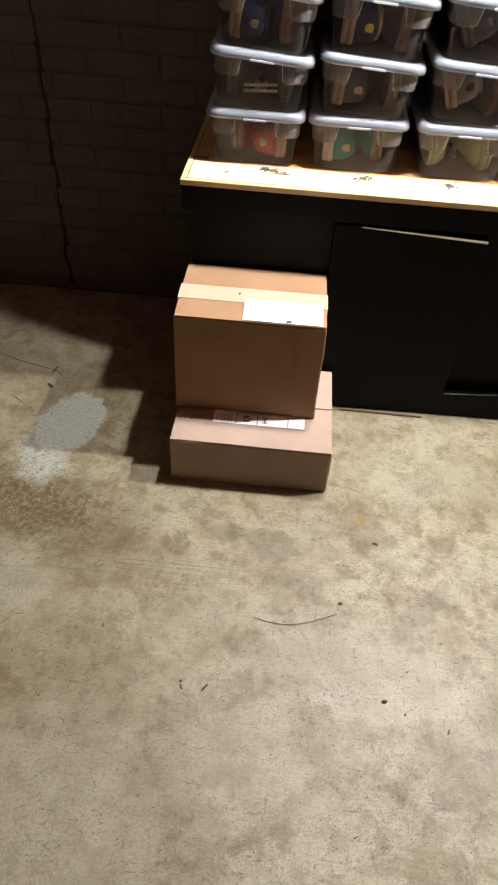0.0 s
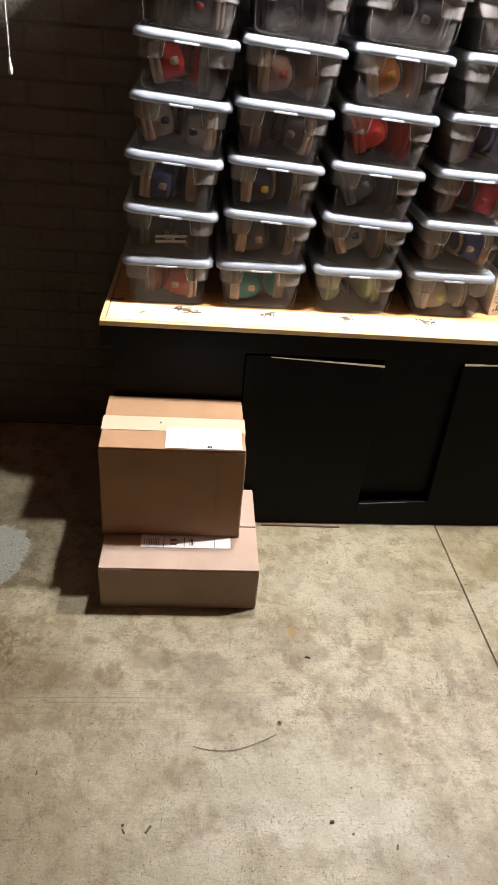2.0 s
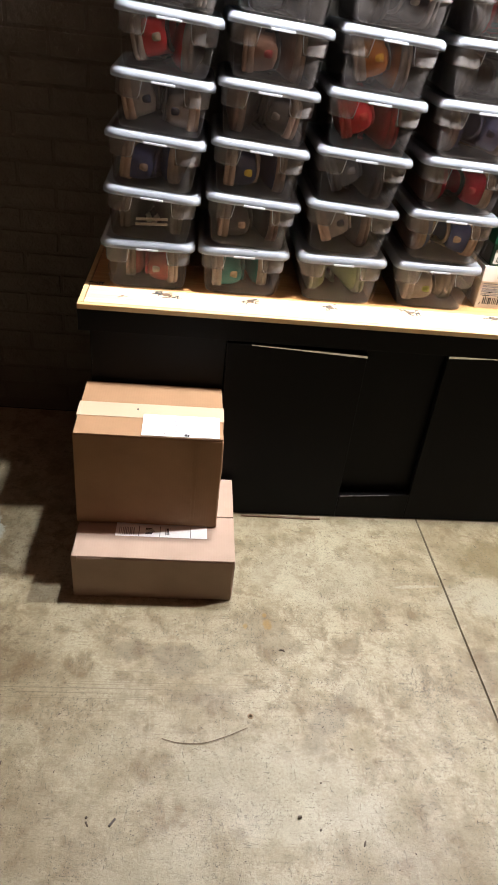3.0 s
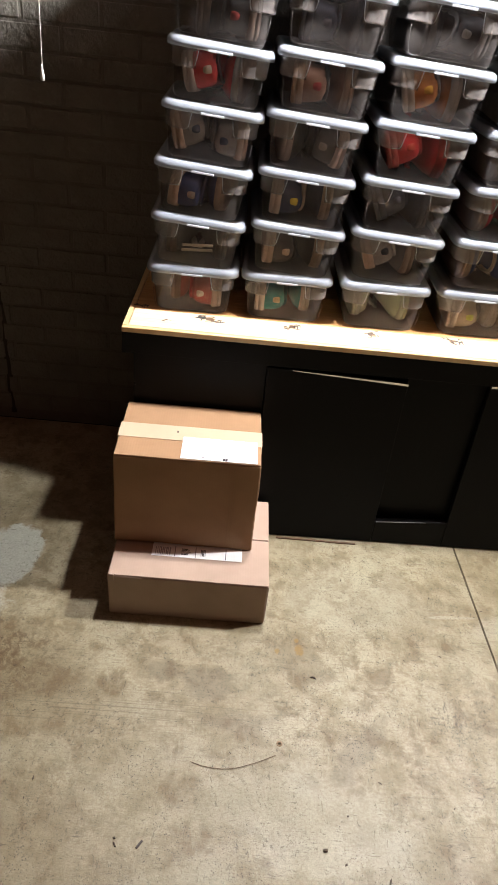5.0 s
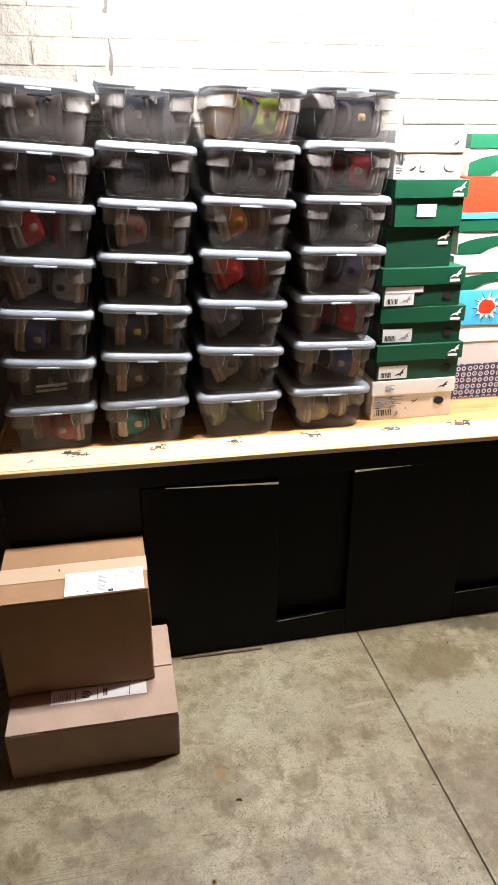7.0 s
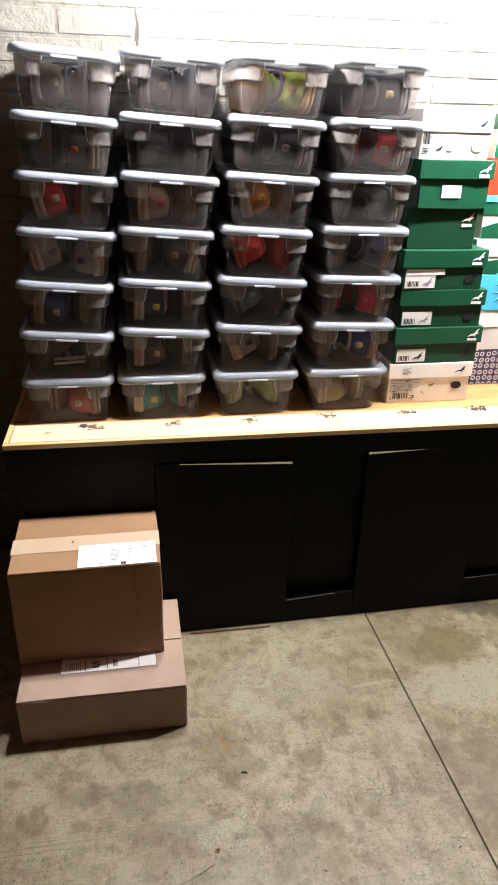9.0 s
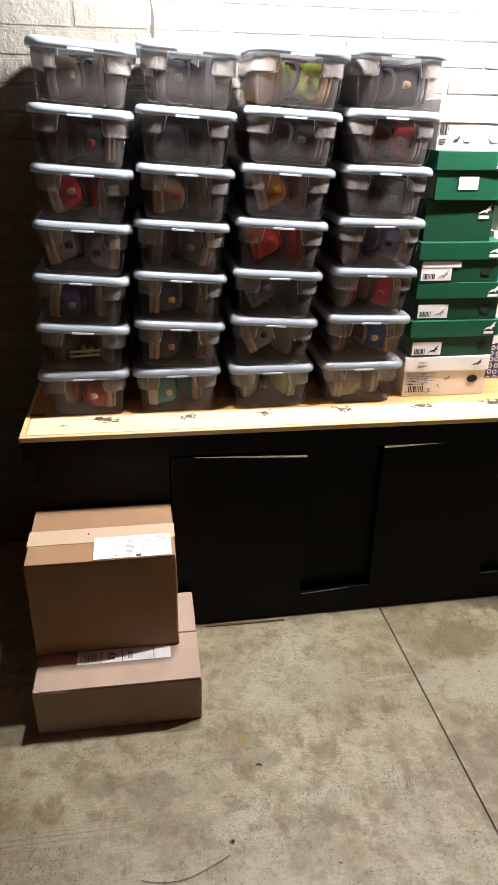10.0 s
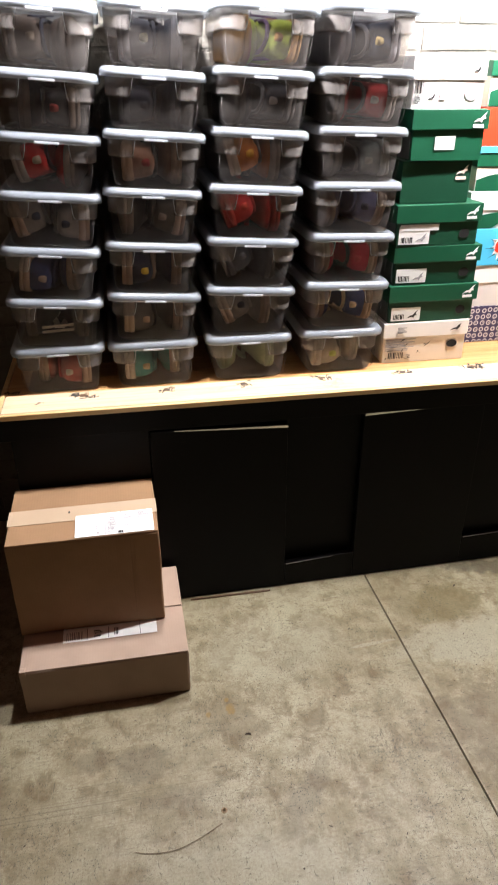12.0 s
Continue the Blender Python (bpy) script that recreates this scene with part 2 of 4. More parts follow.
def mat_pine(name, pale, deep, streak, stain, shine):
    n = Net(name)
    rings = n.noise(5, 4, 0.55, vector=n.stretch((0.9, 22, 9)), distortion=0.5)
    fine = n.noise(18, 5, 0.7, vector=n.stretch((1.5, 60, 30)))
    c = n.mix(n.ramp(rings, 0.36, 0.66), pale, deep)
    c = n.mix(n.math("MULTIPLY", n.ramp(fine, 0.5, 0.72), 0.4), c, streak)
    c = n.mix(n.math("MULTIPLY", n.ramp(n.noise(12, 8, 0.75), 0.58, 0.68), stain), c, (0.2, 0.14, 0.09))
    c = n.mix(n.math("MULTIPLY", n.ramp(n.noise(26, 7, 0.75, vector=n.stretch((0.5, 1.5, 1), 0, (3, 1, 0))), 0.6, 0.7), stain), c, (0.34, 0.27, 0.2))
    n.bump(fine, 0.2, 0.001)
    return n.done(c, 0.45, Coat_Weight=shine, Coat_Roughness=0.25)


def mat_black_paint():
    n = Net("black_satin_paint")
    brush = n.noise(12, 5, 0.6, vector=n.stretch((2, 2, 26)))
    dust = n.noise(30, 8, 0.75)
    c = n.mix(n.math("MULTIPLY", n.ramp(dust, 0.6, 0.75), 0.3), (0.005, 0.005, 0.0055), (0.02, 0.019, 0.017))
    n.bump(n.math("ADD", brush, n.math("MULTIPLY", dust, 0.4)), 0.12, 0.001)
    return n.done(c, n.ramp(brush, 0.3, 0.7, 0.36, 0.5), Specular_IOR_Level=0.09)


def mat_cardboard(name, base):
    n = Net(name)
    flutes = n.node("ShaderNodeTexWave", Vector=n.stretch((1, 0.02, 0.02)), Scale=48.0, Distortion=0.6, Detail=2.0).outputs["Fac"]
    blotch, grain = n.noise(8, 6, 0.6), n.noise(260, 4, 0.8)
    c = n.mix(n.ramp(blotch, 0.35, 0.7), base, tint(base, 0.82))
    c = n.mix(n.math("MULTIPLY", flutes, 0.05), c, tint(base, 0.6))
    c = n.mix(n.math("MULTIPLY", n.ramp(grain, 0.55, 0.8), 0.3), c, tint(base, 0.6))
    n.bump(n.math("ADD", flutes, n.math("MULTIPLY", grain, 0.5)), 0.05, 0.001)
    return n.done(c, 0.72, Specular_IOR_Level=0.25)


def mat_plain(name, base, rough=0.6, wear=0.25, scale=40.0, bump=0.08, **more):
    n = Net(name)
    a = n.noise(scale * 0.25, 6, 0.65)
    b = n.noise(scale * 3, 4, 0.7)
    c = n.mix(n.math("MULTIPLY", n.ramp(a, 0.4, 0.72), wear), base, tint(base, 0.55))
    c = n.mix(n.math("MULTIPLY", n.ramp(b, 0.5, 0.8), wear * 0.6), c, tint(base, 0.7))
    n.bump(b, bump, 0.001)
    return n.done(c, rough, **more)


def mat_cloth(name, base, rough=0.8):
    n = Net(name)
    weave = n.noise(420, 3, 0.7)
    c = n.mix(n.ramp(n.noise(30, 5, 0.6), 0.35, 0.7), base, tint(base, 0.6))
    c = n.mix(n.math("MULTIPLY", weave, 0.3), c, tint(base, 0.45))
    n.bump(weave, 0.25, 0.001)
    return n.done(c, rough)


def mat_plastic(name, clear, haze, milk):
    """Clear polypropylene: see-through with a milky haze and a gloss."""
    n = Net(name)
    n.bsdf.inputs["Base Color"].default_value = (*haze, 1)
    n.bsdf.inputs["Roughness"].default_value = 0.22
    n.bsdf.inputs["Specular IOR Level"].default_value = 0.5
    smear = n.ramp(n.noise(14, 6, 0.7), 0.35, 0.75, milk * 0.7, milk * 1.35)
    see = n.node("ShaderNodeBsdfTransparent", Color=clear)
    mix = n.node("ShaderNodeMixShader", Fac=smear)
    n.tree.links.new(see.outputs[0], mix.inputs[1])
    n.tree.links.new(n.bsdf.outputs[0], mix.inputs[2])
    n.tree.links.new(mix.outputs[0], n.out.inputs["Surface"])
    return n.mat


def mat_lid():
    """Milky polypropylene: mostly white, lets some light through."""
    n = Net("milky_lid_plastic")
    n.done((0.235, 0.265, 0.30), 0.26, Specular_IOR_Level=0.5)
    through_light = n.node("ShaderNodeBsdfTranslucent", Color=(0.38, 0.40, 0.42))
    see = n.node("ShaderNodeBsdfTransparent", Color=(0.95, 0.95, 0.97))
    inner = n.node("ShaderNodeMixShader", Fac=n.ramp(n.noise(18, 5), 0.3, 0.7, 0.14, 0.22))
    n.tree.links.new(n.bsdf.outputs[0], inner.inputs[1])
    n.tree.links.new(through_light.outputs[0], inner.inputs[2])
    outer = n.node("ShaderNodeMixShader", Fac=0.07)
    n.tree.links.new(inner.outputs[0], outer.inputs[1])
    n.tree.links.new(see.outputs[0], outer.inputs[2])
    n.bump(n.noise(70, 3), 0.05, 0.001)
    n.tree.links.new(outer.outputs[0], n.out.inputs["Surface"])
    return n.mat


def mat_glow(name, colour, power):
    n = Net(name)
    glow = n.node("ShaderNodeEmission", Color=colour, Strength=power)
    n.tree.links.new(glow.outputs[0], n.out.inputs["Surface"])
    return n.mat


def mat_prints(name, ground_colour, ink, scale, cut):
    """Paper with an all-over print of small rings."""
    n = Net(name)
    flat = n.stretch((1, 0.0, 1))
    v = n.node("ShaderNodeTexVoronoi", Vector=flat, Scale=scale, Randomness=0.15).outputs["Distance"]
    ring = n.math("MULTIPLY", n.ramp(v, cut, cut + 0.06), n.ramp(v, cut + 0.22, cut + 0.16))
    dot = n.ramp(v, 0.1, 0.06)
    c = n.mix(n.math("MAXIMUM", ring, dot), ground_colour, ink)
    return n.done(n.mix(n.math("MULTIPLY", n.noise(20), 0.2), c, tint(ground_colour, 0.6)), 0.5)


M = {
    "concrete": mat_concrete(),
    # dim and lit copies of one wall colour; lamp light is in the paler
    "brick": mat_brick("dirty_cream_brick_dim", (0.096, 0.0905, 0.074), (0.130, 0.124, 0.104)),
    "brick_lit": mat_brick("dirty_cream_brick_lit", (0.112, 0.106, 0.091), (0.158, 0.151, 0.134)),
    "mortar_lit": mat_brick("dirty_cream_mortar_lit", (0.112, 0.104, 0.088), (0.16, 0.151, 0.133)),
    "mortar": mat_brick("dirty_cream_mortar_dim", (0.085, 0.079, 0.064), (0.12, 0.113, 0.094)),
    "joint_dirt": mat_plain("brown_joint_dirt", (0.075, 0.056, 0.034), 0.9),
    "wire": mat_plain("brown_wire", (0.115, 0.07, 0.035), 0.5),
    "seam": mat_plain("dark_joint_dirt", (0.03, 0.025, 0.02), 0.9),
    "pine": mat_pine("worn_pale_pine", (0.68, 0.55, 0.39), (0.60, 0.44, 0.27), (0.46, 0.28, 0.12), 0.55, 0.1),
    "trim_pine": mat_pine("yellow_pine", (0.64, 0.48, 0.25), (0.55, 0.37, 0.16), (0.42, 0.24, 0.08), 0.3, 0.15),
    # the orange of the shade before the bins is put into this pine
    "back_pine": mat_pine("orange_shade_pine", (0.58, 0.345, 0.145), (0.47, 0.25, 0.09), (0.34, 0.15, 0.045), 0.3, 0.15),
    "knot": mat_plain("dark_knot", (0.10, 0.055, 0.025), 0.5, 0.5, 120),
    "ink": mat_plain("black_ink", (0.02, 0.02, 0.02), 0.6),
    "black": mat_black_paint(),
    "alu": mat_plain("brushed_aluminium", (0.95, 0.95, 0.96), 0.14, 0.1, 60, 0.05, Metallic=1.0),
    "card": mat_cardboard("brown_cardboard", (0.30, 0.182, 0.098)),
    "card_pale": mat_cardboard("pale_cardboard", (0.385, 0.285, 0.22)),
    "tape": mat_plain("buff_packing_tape", (0.47, 0.36, 0.25), 0.3, 0.15, 30),
    "paper": mat_plain("white_paper", (0.82, 0.82, 0.80), 0.55, 0.06, 60),
    "grey_print": mat_plain("grey_print", (0.33, 0.33, 0.34), 0.6),
    "bin": mat_plastic("clear_bin_plastic", (0.95, 0.94, 0.93), (0.215, 0.198, 0.188), 0.125),
    "shoulder": mat_plastic("frosted_bin_plastic", (0.93, 0.92, 0.90), (0.25, 0.235, 0.226), 0.45),
    "lid": mat_lid(),
    # duller, less clear plastic: shade under the shoes put into the tub base
    "base": mat_plastic("shaded_bin_base", (0.85, 0.84, 0.82), (0.25, 0.235, 0.22), 0.25),
    # grey of the highlight drawn along the tubs' lower edges
    "rim": mat_plain("grey_edge_glint", (0.11, 0.105, 0.10), 0.5, 0.05),
    "tab": mat_plain("white_plastic", (0.42, 0.45, 0.48), 0.3, 0.05),
    "green": mat_plain("green_printed_card", (0.006, 0.082, 0.038), 0.42, 0.25, 30),
    # darker copy of the lids' green; shade below them is in the colour
    "green_shaded": mat_plain("green_printed_card_shaded", (0.005, 0.055, 0.026), 0.45, 0.35, 30),
    "white_card": mat_plain("white_printed_card", (0.82, 0.81, 0.78), 0.42, 0.08, 30),
    "cream_card": mat_plain("cream_printed_card", (0.70, 0.63, 0.53), 0.5, 0.15, 30),
    "grey_card": mat_plain("pale_grey_card", (0.62, 0.60, 0.58), 0.5, 0.12, 30),
    "red_card": mat_plain("red_printed_card", (0.80, 0.045, 0.015), 0.42, 0.1, 30),
    "blue_card": mat_plain("light_blue_printed_card", (0.08, 0.50, 0.78), 0.42, 0.1, 30),
    "side_card": mat_plain("grey_green_card", (0.16, 0.17, 0.16), 0.5, 0.3, 30),
    "pattern": mat_prints("navy_printed_card", (0.035, 0.03, 0.09), (0.62, 0.60, 0.62), 52.0, 0.2),
    "hole": mat_plain("dark_hole", (0.006, 0.006, 0.006), 0.9),
    "cord": mat_plain("white_cord", (0.5, 0.48, 0.44), 0.7),
    "steel": mat_plain("dark_steel_beads", (0.045, 0.042, 0.04), 0.55, 0.2, 60, 0.05),
    "porcelain": mat_plain("white_porcelain", (0.8, 0.79, 0.75), 0.2, 0.05),
    "rust": mat_plain("rusty_steel", (0.24, 0.165, 0.09), 0.8, 0.5, 200),
    "twig": mat_plain("dark_wire", (0.035, 0.028, 0.02), 0.6),
    "crumb": mat_plain("brown_crumbs", (0.06, 0.045, 0.03), 0.9),
    # colours of the unseen room shell, set to redden the bounced light
    "bounce_wall": mat_plain("red_brown_bounce_wall", (0.10, 0.034, 0.014), 0.8, 0.3, 12),
    "bounce_ceiling": mat_plain("red_brown_bounce_ceiling", (0.058, 0.020, 0.0075), 0.8, 0.4, 12),
    "glow": mat_glow("lit_bulb", BULB_COLOUR, BULB_POWER),
    # 2.1 times the first bulb, to brighten the right end
    "glow_far": mat_glow("far_lit_bulb", BULB_COLOUR, BULB_POWER * 2.1),
}

# ---------------------------------------------------------------- room
JOINT = 0.025  # the saw cut runs slightly askew


def joint_x(y):
    return 0.996 - JOINT * y


def slab(x_of, sign, far):
    bm = bmesh.new()
    outline = [(x_of(-4.0), -4.0), (x_of(WALL_Y), WALL_Y), (far, WALL_Y), (far, -4.0)]
    if sign > 0:
        outline.reverse()
    top = [bm.verts.new((x, y, 0)) for x, y in outline]
    low = [bm.verts.new((x, y, -0.0045)) for x, y in outline]
    bm.faces.new(top)
    bm.faces.new(low[::-1])
    for k in range(4):
        bm.faces.new((top[k], low[k], low[k - 1], top[k - 1]))
    bmesh.ops.recalc_face_normals(bm, faces=bm.faces)
    bmesh.ops.bevel(bm, geom=[e for e in bm.edges if all(v.co.z > -0.001 for v in e.verts)], offset=0.0012, segments=2, profile=0.5, affect="EDGES")
    return bm


floor = tagged(empty("floor"), "stained grey concrete floor with a saw-cut joint", "floor", kind="structure")
part("slab", slab(lambda y: joint_x(y) - 0.0022, -1, -3.0), M["concrete"], floor)
part("slab", slab(lambda y: joint_x(y) + 0.0022, 1, 4.0), M["concrete"], floor)
part("joint_bed", box(-3, 4, -4, WALL_Y, -0.06, -0.005), M["joint_dirt"], floor, "dirt-filled saw cut")

wall_north = tagged(empty("wall_north"), "dirty pale painted brick wall with cracked vertical joints", "wall", kind="structure")
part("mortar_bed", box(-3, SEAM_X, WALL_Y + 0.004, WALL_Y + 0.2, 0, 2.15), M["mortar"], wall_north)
part("mortar_bed", box(SEAM_X, 4, WALL_Y + 0.004, WALL_Y + 0.2, 0, 2.15), M["mortar_lit"], wall_north, "stretch in the brighter, lit copy of the mortar colour")
# unseen walls and ceiling, added to close the room and warm the bounce
for name, dims in (("wall_west", (-3.15, -3, -4, WALL_Y, 0, 2.15)), ("wall_east", (4, 4.15, -4, WALL_Y, 0, 2.15)), ("wall_south", (-3, 4, -4.15, -4, 0, 2.15))):
    tagged(part(name, box(*dims), M["bounce_wall"]), "unseen added wall, reddish brown to tint the bounced light", "wall", kind="structure")
tagged(part("ceiling", box(-3, 4, -4, WALL_Y, 2.15, 2.3), M["bounce_ceiling"]), "unseen added ceiling, reddish brown to tint the bounced light", "ceiling", kind="structure")

# ---------------------------------------------------------------- workbench
bench = tagged(empty("workbench_cabinet"), "long black-painted cabinet with recessed panels on the concrete floor", "cabinet")
R = 3.0  # far end of the bench
FASCIA_TOP = 0.6192
part("fascia", cut_box(-0.0096, R, 0.0490, 0.0575, 0.5615, FASCIA_TOP, 3, 0.0004, 0.0015), M["black"], bench)
part("side_panel", box(0.017, 0.035, 0.0755, WALL_Y - 0.006, 0.0, FASCIA_TOP, 0.001), M["black"], bench)
part("left_panel", box(0.0175, 0.363, 0.064, 0.075, 0.0, FASCIA_TOP, 0.001), M["black"], bench)
part("back_panel", box(0.3635, R, 0.0855, 0.096, 0.0, FASCIA_TOP), M["black"], bench)


def sloped_box(x0, x1, y0, y1, z0, left, right, bevel=0.002):
    """A board whose top edge runs askew from one height to another."""
    bm = box(x0, x1, y0, y1, z0, max(left, right), bevel)
    for v in bm.verts:
        if v.co.z > (z0 + left) / 2:
            v.co.z += left + (right - left) * (v.co.x - x0) / (x1 - x0) - max(left, right)
    return bm


def kick_out(bm):
    """The lower edges stand out from the wall, most by the open end."""
    for v in bm.verts:
        v.co.y -= 0.024 * max(0.0, 1 - v.co.z / 0.5) * max(0.0, 1.39 - 0.909 * v.co.x)
    return bm


# doors sag on their tracks, each its own way: x from, x to, top at each side, bare strip from, to, its thickness at each end
for x0, x1, z0, z1, s0, s1, t0, t1 in ((0.3655, 0.737, 0.552, 0.540, 0.43, 0.737, 0.0018, 0.0062), (0.952, 1.309, 0.556, 0.566, 0.954, 1.262, 0.0062, 0.0016), (1.53, 1.89, 0.556, 0.556, 1.54, 1.85, 0.005, 0.002), (2.11, 2.47, 0.556, 0.556, 2.12, 2.4, 0.005, 0.002)):
    door = part("door", kick_out(sloped_box(x0, x1, 0.0605, 0.0805, 0.003, z0, z1)), M["black"], bench)
    za, zb = (z0 + (z1 - z0) * (e - x0) / (x1 - x0) for e in (s0, s1))
    strip = part("edge_strip", plate([(s0, za + 0.0006), (s1, zb + 0.0006), (s1, zb - t1), (s0, za - t0)], 0.0022), M["alu"], door, "bare aluminium edge strip")
    strip.matrix_basis = pose(0, 0.0604, 0)
for x0, x1, z0, z1 in ((0.739, 0.950, 0.081, 0.093), (1.311, 1.528, 0.100, 0.105), (1.892, 2.108, 0.09, 0.09)):
    part("recessed_panel", box(x0, x1, 0.0795, 0.0852, 0.06, FASCIA_TOP - 0.002, 0.001), M["black"], bench)
    part("bottom_rail", kick_out(sloped_box(x0 - 0.0015, x1 + 0.0015, 0.0608, 0.0793, 0.003, z0, z1, 0.0015)), M["black"], bench)
    # thin grey strip painted as the highlight along the ledge's front edge
    worn = plate([(x0 + 0.002, z0 - 0.0004), (x0 + 0.15, z0 + (z1 - z0) * 0.7 - 0.0004), (x0 + 0.15, z0 + (z1 - z0) * 0.7 - 0.0014), (x0 + 0.002, z0 - 0.0026)], 0.0006)
    for v in worn.verts:
        v.co.y += 0.0606
    part("worn_edge", kick_out(worn), M["grey_print"], bench, "painted highlight on the ledge edge")
for z in (0.47, 0.462):
    part("screw", box(0.0185, 0.0225, 0.062, 0.0642, z, z + 0.003, 0.0008), M["steel"], bench)
sliver = tagged(part("wood_sliver", cut_box(0.45, 0.69, 0.024, 0.030, 0.0008, 0.004, 3, 0.0012, 0.0005), M["knot"]), "thin brown wood sliver under the cabinet edge", "sliver")

top = tagged(empty("worktop", SET), "varnished pine worktop boards with dark knots", "worktop")
part("front_trim", cut_box(0.0, R, -0.004, 0.0085, 0.643, TOP_Z, 3, 0.0004, 0.002), M["trim_pine"], top, "yellow pine front trim")
part("end_trim", cut_box(0.0, 0.0125, 0.0098, 0.484, 0.643, TOP_Z, 3, 0.0004, 0.0015), M["trim_pine"], top, "yellow pine end trim")
part("groove_bed", box(0.0128, R, 0.0088, 0.4835, 0.6432, TOP_Z - 0.004), M["hole"], top, "dark open joint")
part("board", box(0.0142, R, 0.0102, 0.1135, 0.6434, TOP_Z, 0.0012), M["pine"], top, "pale worn pine front board")
# back boards carry the bins' orange shade in their colour
for k, (y0, y1) in enumerate(((0.1148, 0.205), (0.206, 0.30), (0.301, 0.395), (0.396, 0.4835))):
    part("board", box(0.0142, R, y0, y1, 0.6434, TOP_Z - 0.0003 * (k % 2), 0.0012), M["back_pine"], top, "pine board coloured orange for the shade by the bins")


def knot(x, y, w, h, seed):
    """A ragged dark knot of a few splayed strokes, let into the board."""
    rng = random.Random(seed)
    bm = bmesh.new()
    ring = []
    for k in range(26):
        t = 2 * math.pi * k / 26
        r = 0.42 + 0.3 * noise.noise((3 * math.cos(t), 3 * math.sin(t), seed)) + rng.uniform(-0.08, 0.08)
        ring.append(bm.verts.new((x + w * r * math.cos(t), y + h * r * math.sin(t), TOP_Z + 0.0005)))
    bm.faces.new(ring)
    made = bmesh.ops.extrude_face_region(bm, geom=list(bm.faces))["geom"]
    for v in made:
        if isinstance(v, bmesh.types.BMVert):
            v.co.z -= 0.003
    bmesh.ops.recalc_face_normals(bm, faces=bm.faces)
    return bm


for k, (x, y, w, h) in enumerate(((0.207, 0.087, 0.034, 0.018), (0.417, 0.088, 0.022, 0.02), (0.62, 0.089, 0.02, 0.02), (0.832, 0.093, 0.026, 0.016), (1.06, 0.095, 0.03, 0.012), (1.27, 0.10, 0.035, 0.016), (0.62, 0.135, 0.013, 0.008), (0.1, 0.06, 0.012, 0.008), (0.03, 0.13, 0.02, 0.008))):
    mark = part("knot", knot(x, y, w * 0.9, h * 1.1, k), M["knot"], top, "dark knot")
    q = random.Random(60 + k)
    for _ in range(16 if w > 0.018 else 2):
        ln, wd = q.uniform(0.3, 0.8) * w, q.uniform(0.07, 0.16) * w
        stroke = part("ink_stroke", cut_box(-ln / 2, ln / 2, -wd / 2, wd / 2, 0.0, 0.0006, 1, wd * 0.3), M["ink"], mark)
        stroke.matrix_basis = pose(x + q.uniform(-0.9, 0.9) * w, y + q.uniform(-1.0, 1.0) * h, TOP_Z + 0.0003, 0, 0, q.choice((0, 20, 80, 100, -30)) + q.uniform(-12, 12))

# ---------------------------------------------------------------- cartons
def carton(name, w, d, h, m, material, label, seed):
    """A taped shipping carton: body, two top flaps with a seam."""
    thing = tagged(empty(name, m), label, "cardboard box")
    bm = cut_box(-w / 2, w / 2, -d / 2, d / 2, 0, h - 0.0035, 6, 0.003, 0.004, seed)
    part("body", bm, material, thing)
    for s in (-1, 1):
        y0, y1 = (-d / 2 + 0.001, -0.001) if s < 0 else (0.001, d / 2 - 0.001)
        part("flap", cut_box(-w / 2 + 0.001, w / 2 - 0.001, y0, y1, h - 0.0038, h, 4, 0.0012, 0.0012, seed + s), material, thing)
    for s in (-1, 1):
        part("crease", box(s * (w / 2 - 0.001) - 0.0012, s * (w / 2 - 0.001) + 0.0012, -d / 2 + 0.004, d / 2 - 0.004, h * 0.06, h * 0.94, 0.0008), material, thing)
    return thing


def bars(parent, x0, x1, y0, y1, z, count, material, seed, upright=True, name="printed_bar"):
    """A block of plain printed bars lying on top of something."""
    rng = random.Random(seed)
    bm = bmesh.new()
    for k in range(count):
        a, b = (k + rng.uniform(0.0, 0.25)) / count, (k + rng.uniform(0.45, 0.8)) / count
        if upright:
            add_box(bm, x0 + a * (x1 - x0), x0 + b * (x1 - x0), y0, y1, z, z + 0.0004)
        else:
            add_box(bm, x0, x0 + (x1 - x0) * rng.uniform(0.55, 1), y0 + a * (y1 - y0), y0 + b * (y1 - y0), z, z + 0.0004)
    return tagged(part(name, bm, material, parent), kind="stuff")


big = carton("cardboard_box", 0.356, 0.247, 0.276, pose(0.1855, -0.0665, 0.1392, 0, 0, 0.6), M["card"], "tall brown corrugated shipping carton standing on another carton", 1.0)
part("tape", cut_box(-0.179, 0.179, -0.0455, 0.0185, 0.2768, 0.2776, 5, 0.0003, 0), M["tape"], big, "buff packing tape")
for s in (-1, 1):
    part("tape_end", box(s * 0.1792 - 0.0006, s * 0.1792 + 0.0006, -0.0455, 0.0185, 0.225, 0.2775), M["tape"], big)
tag = part("shipping_label", box(-0.018, 0.168, -0.121, -0.0295, 0.2778, 0.2786, 0.0003), M["paper"], big, "white shipping label with barcodes")
bars(tag, 0.058, 0.083, -0.112, -0.042, 0.2787, 13, M["grey_print"], 3, False)
bars(tag, 0.098, 0.112, -0.106, -0.068, 0.2787, 6, M["grey_print"], 4, False)
bars(tag, 0.098, 0.12, -0.06, -0.036, 0.2787, 4, M["grey_print"], 14, False)
bars(tag, 0.132, 0.158, -0.062, -0.034, 0.2787, 5, M["grey_print"], 5, False)
bars(tag, 0.118, 0.128, -0.11, -0.046, 0.2787, 4, M["grey_print"], 15)
bars(tag, 0.03, 0.034, -0.10, -0.05, 0.2787, 4, M["grey_print"], 6, False)
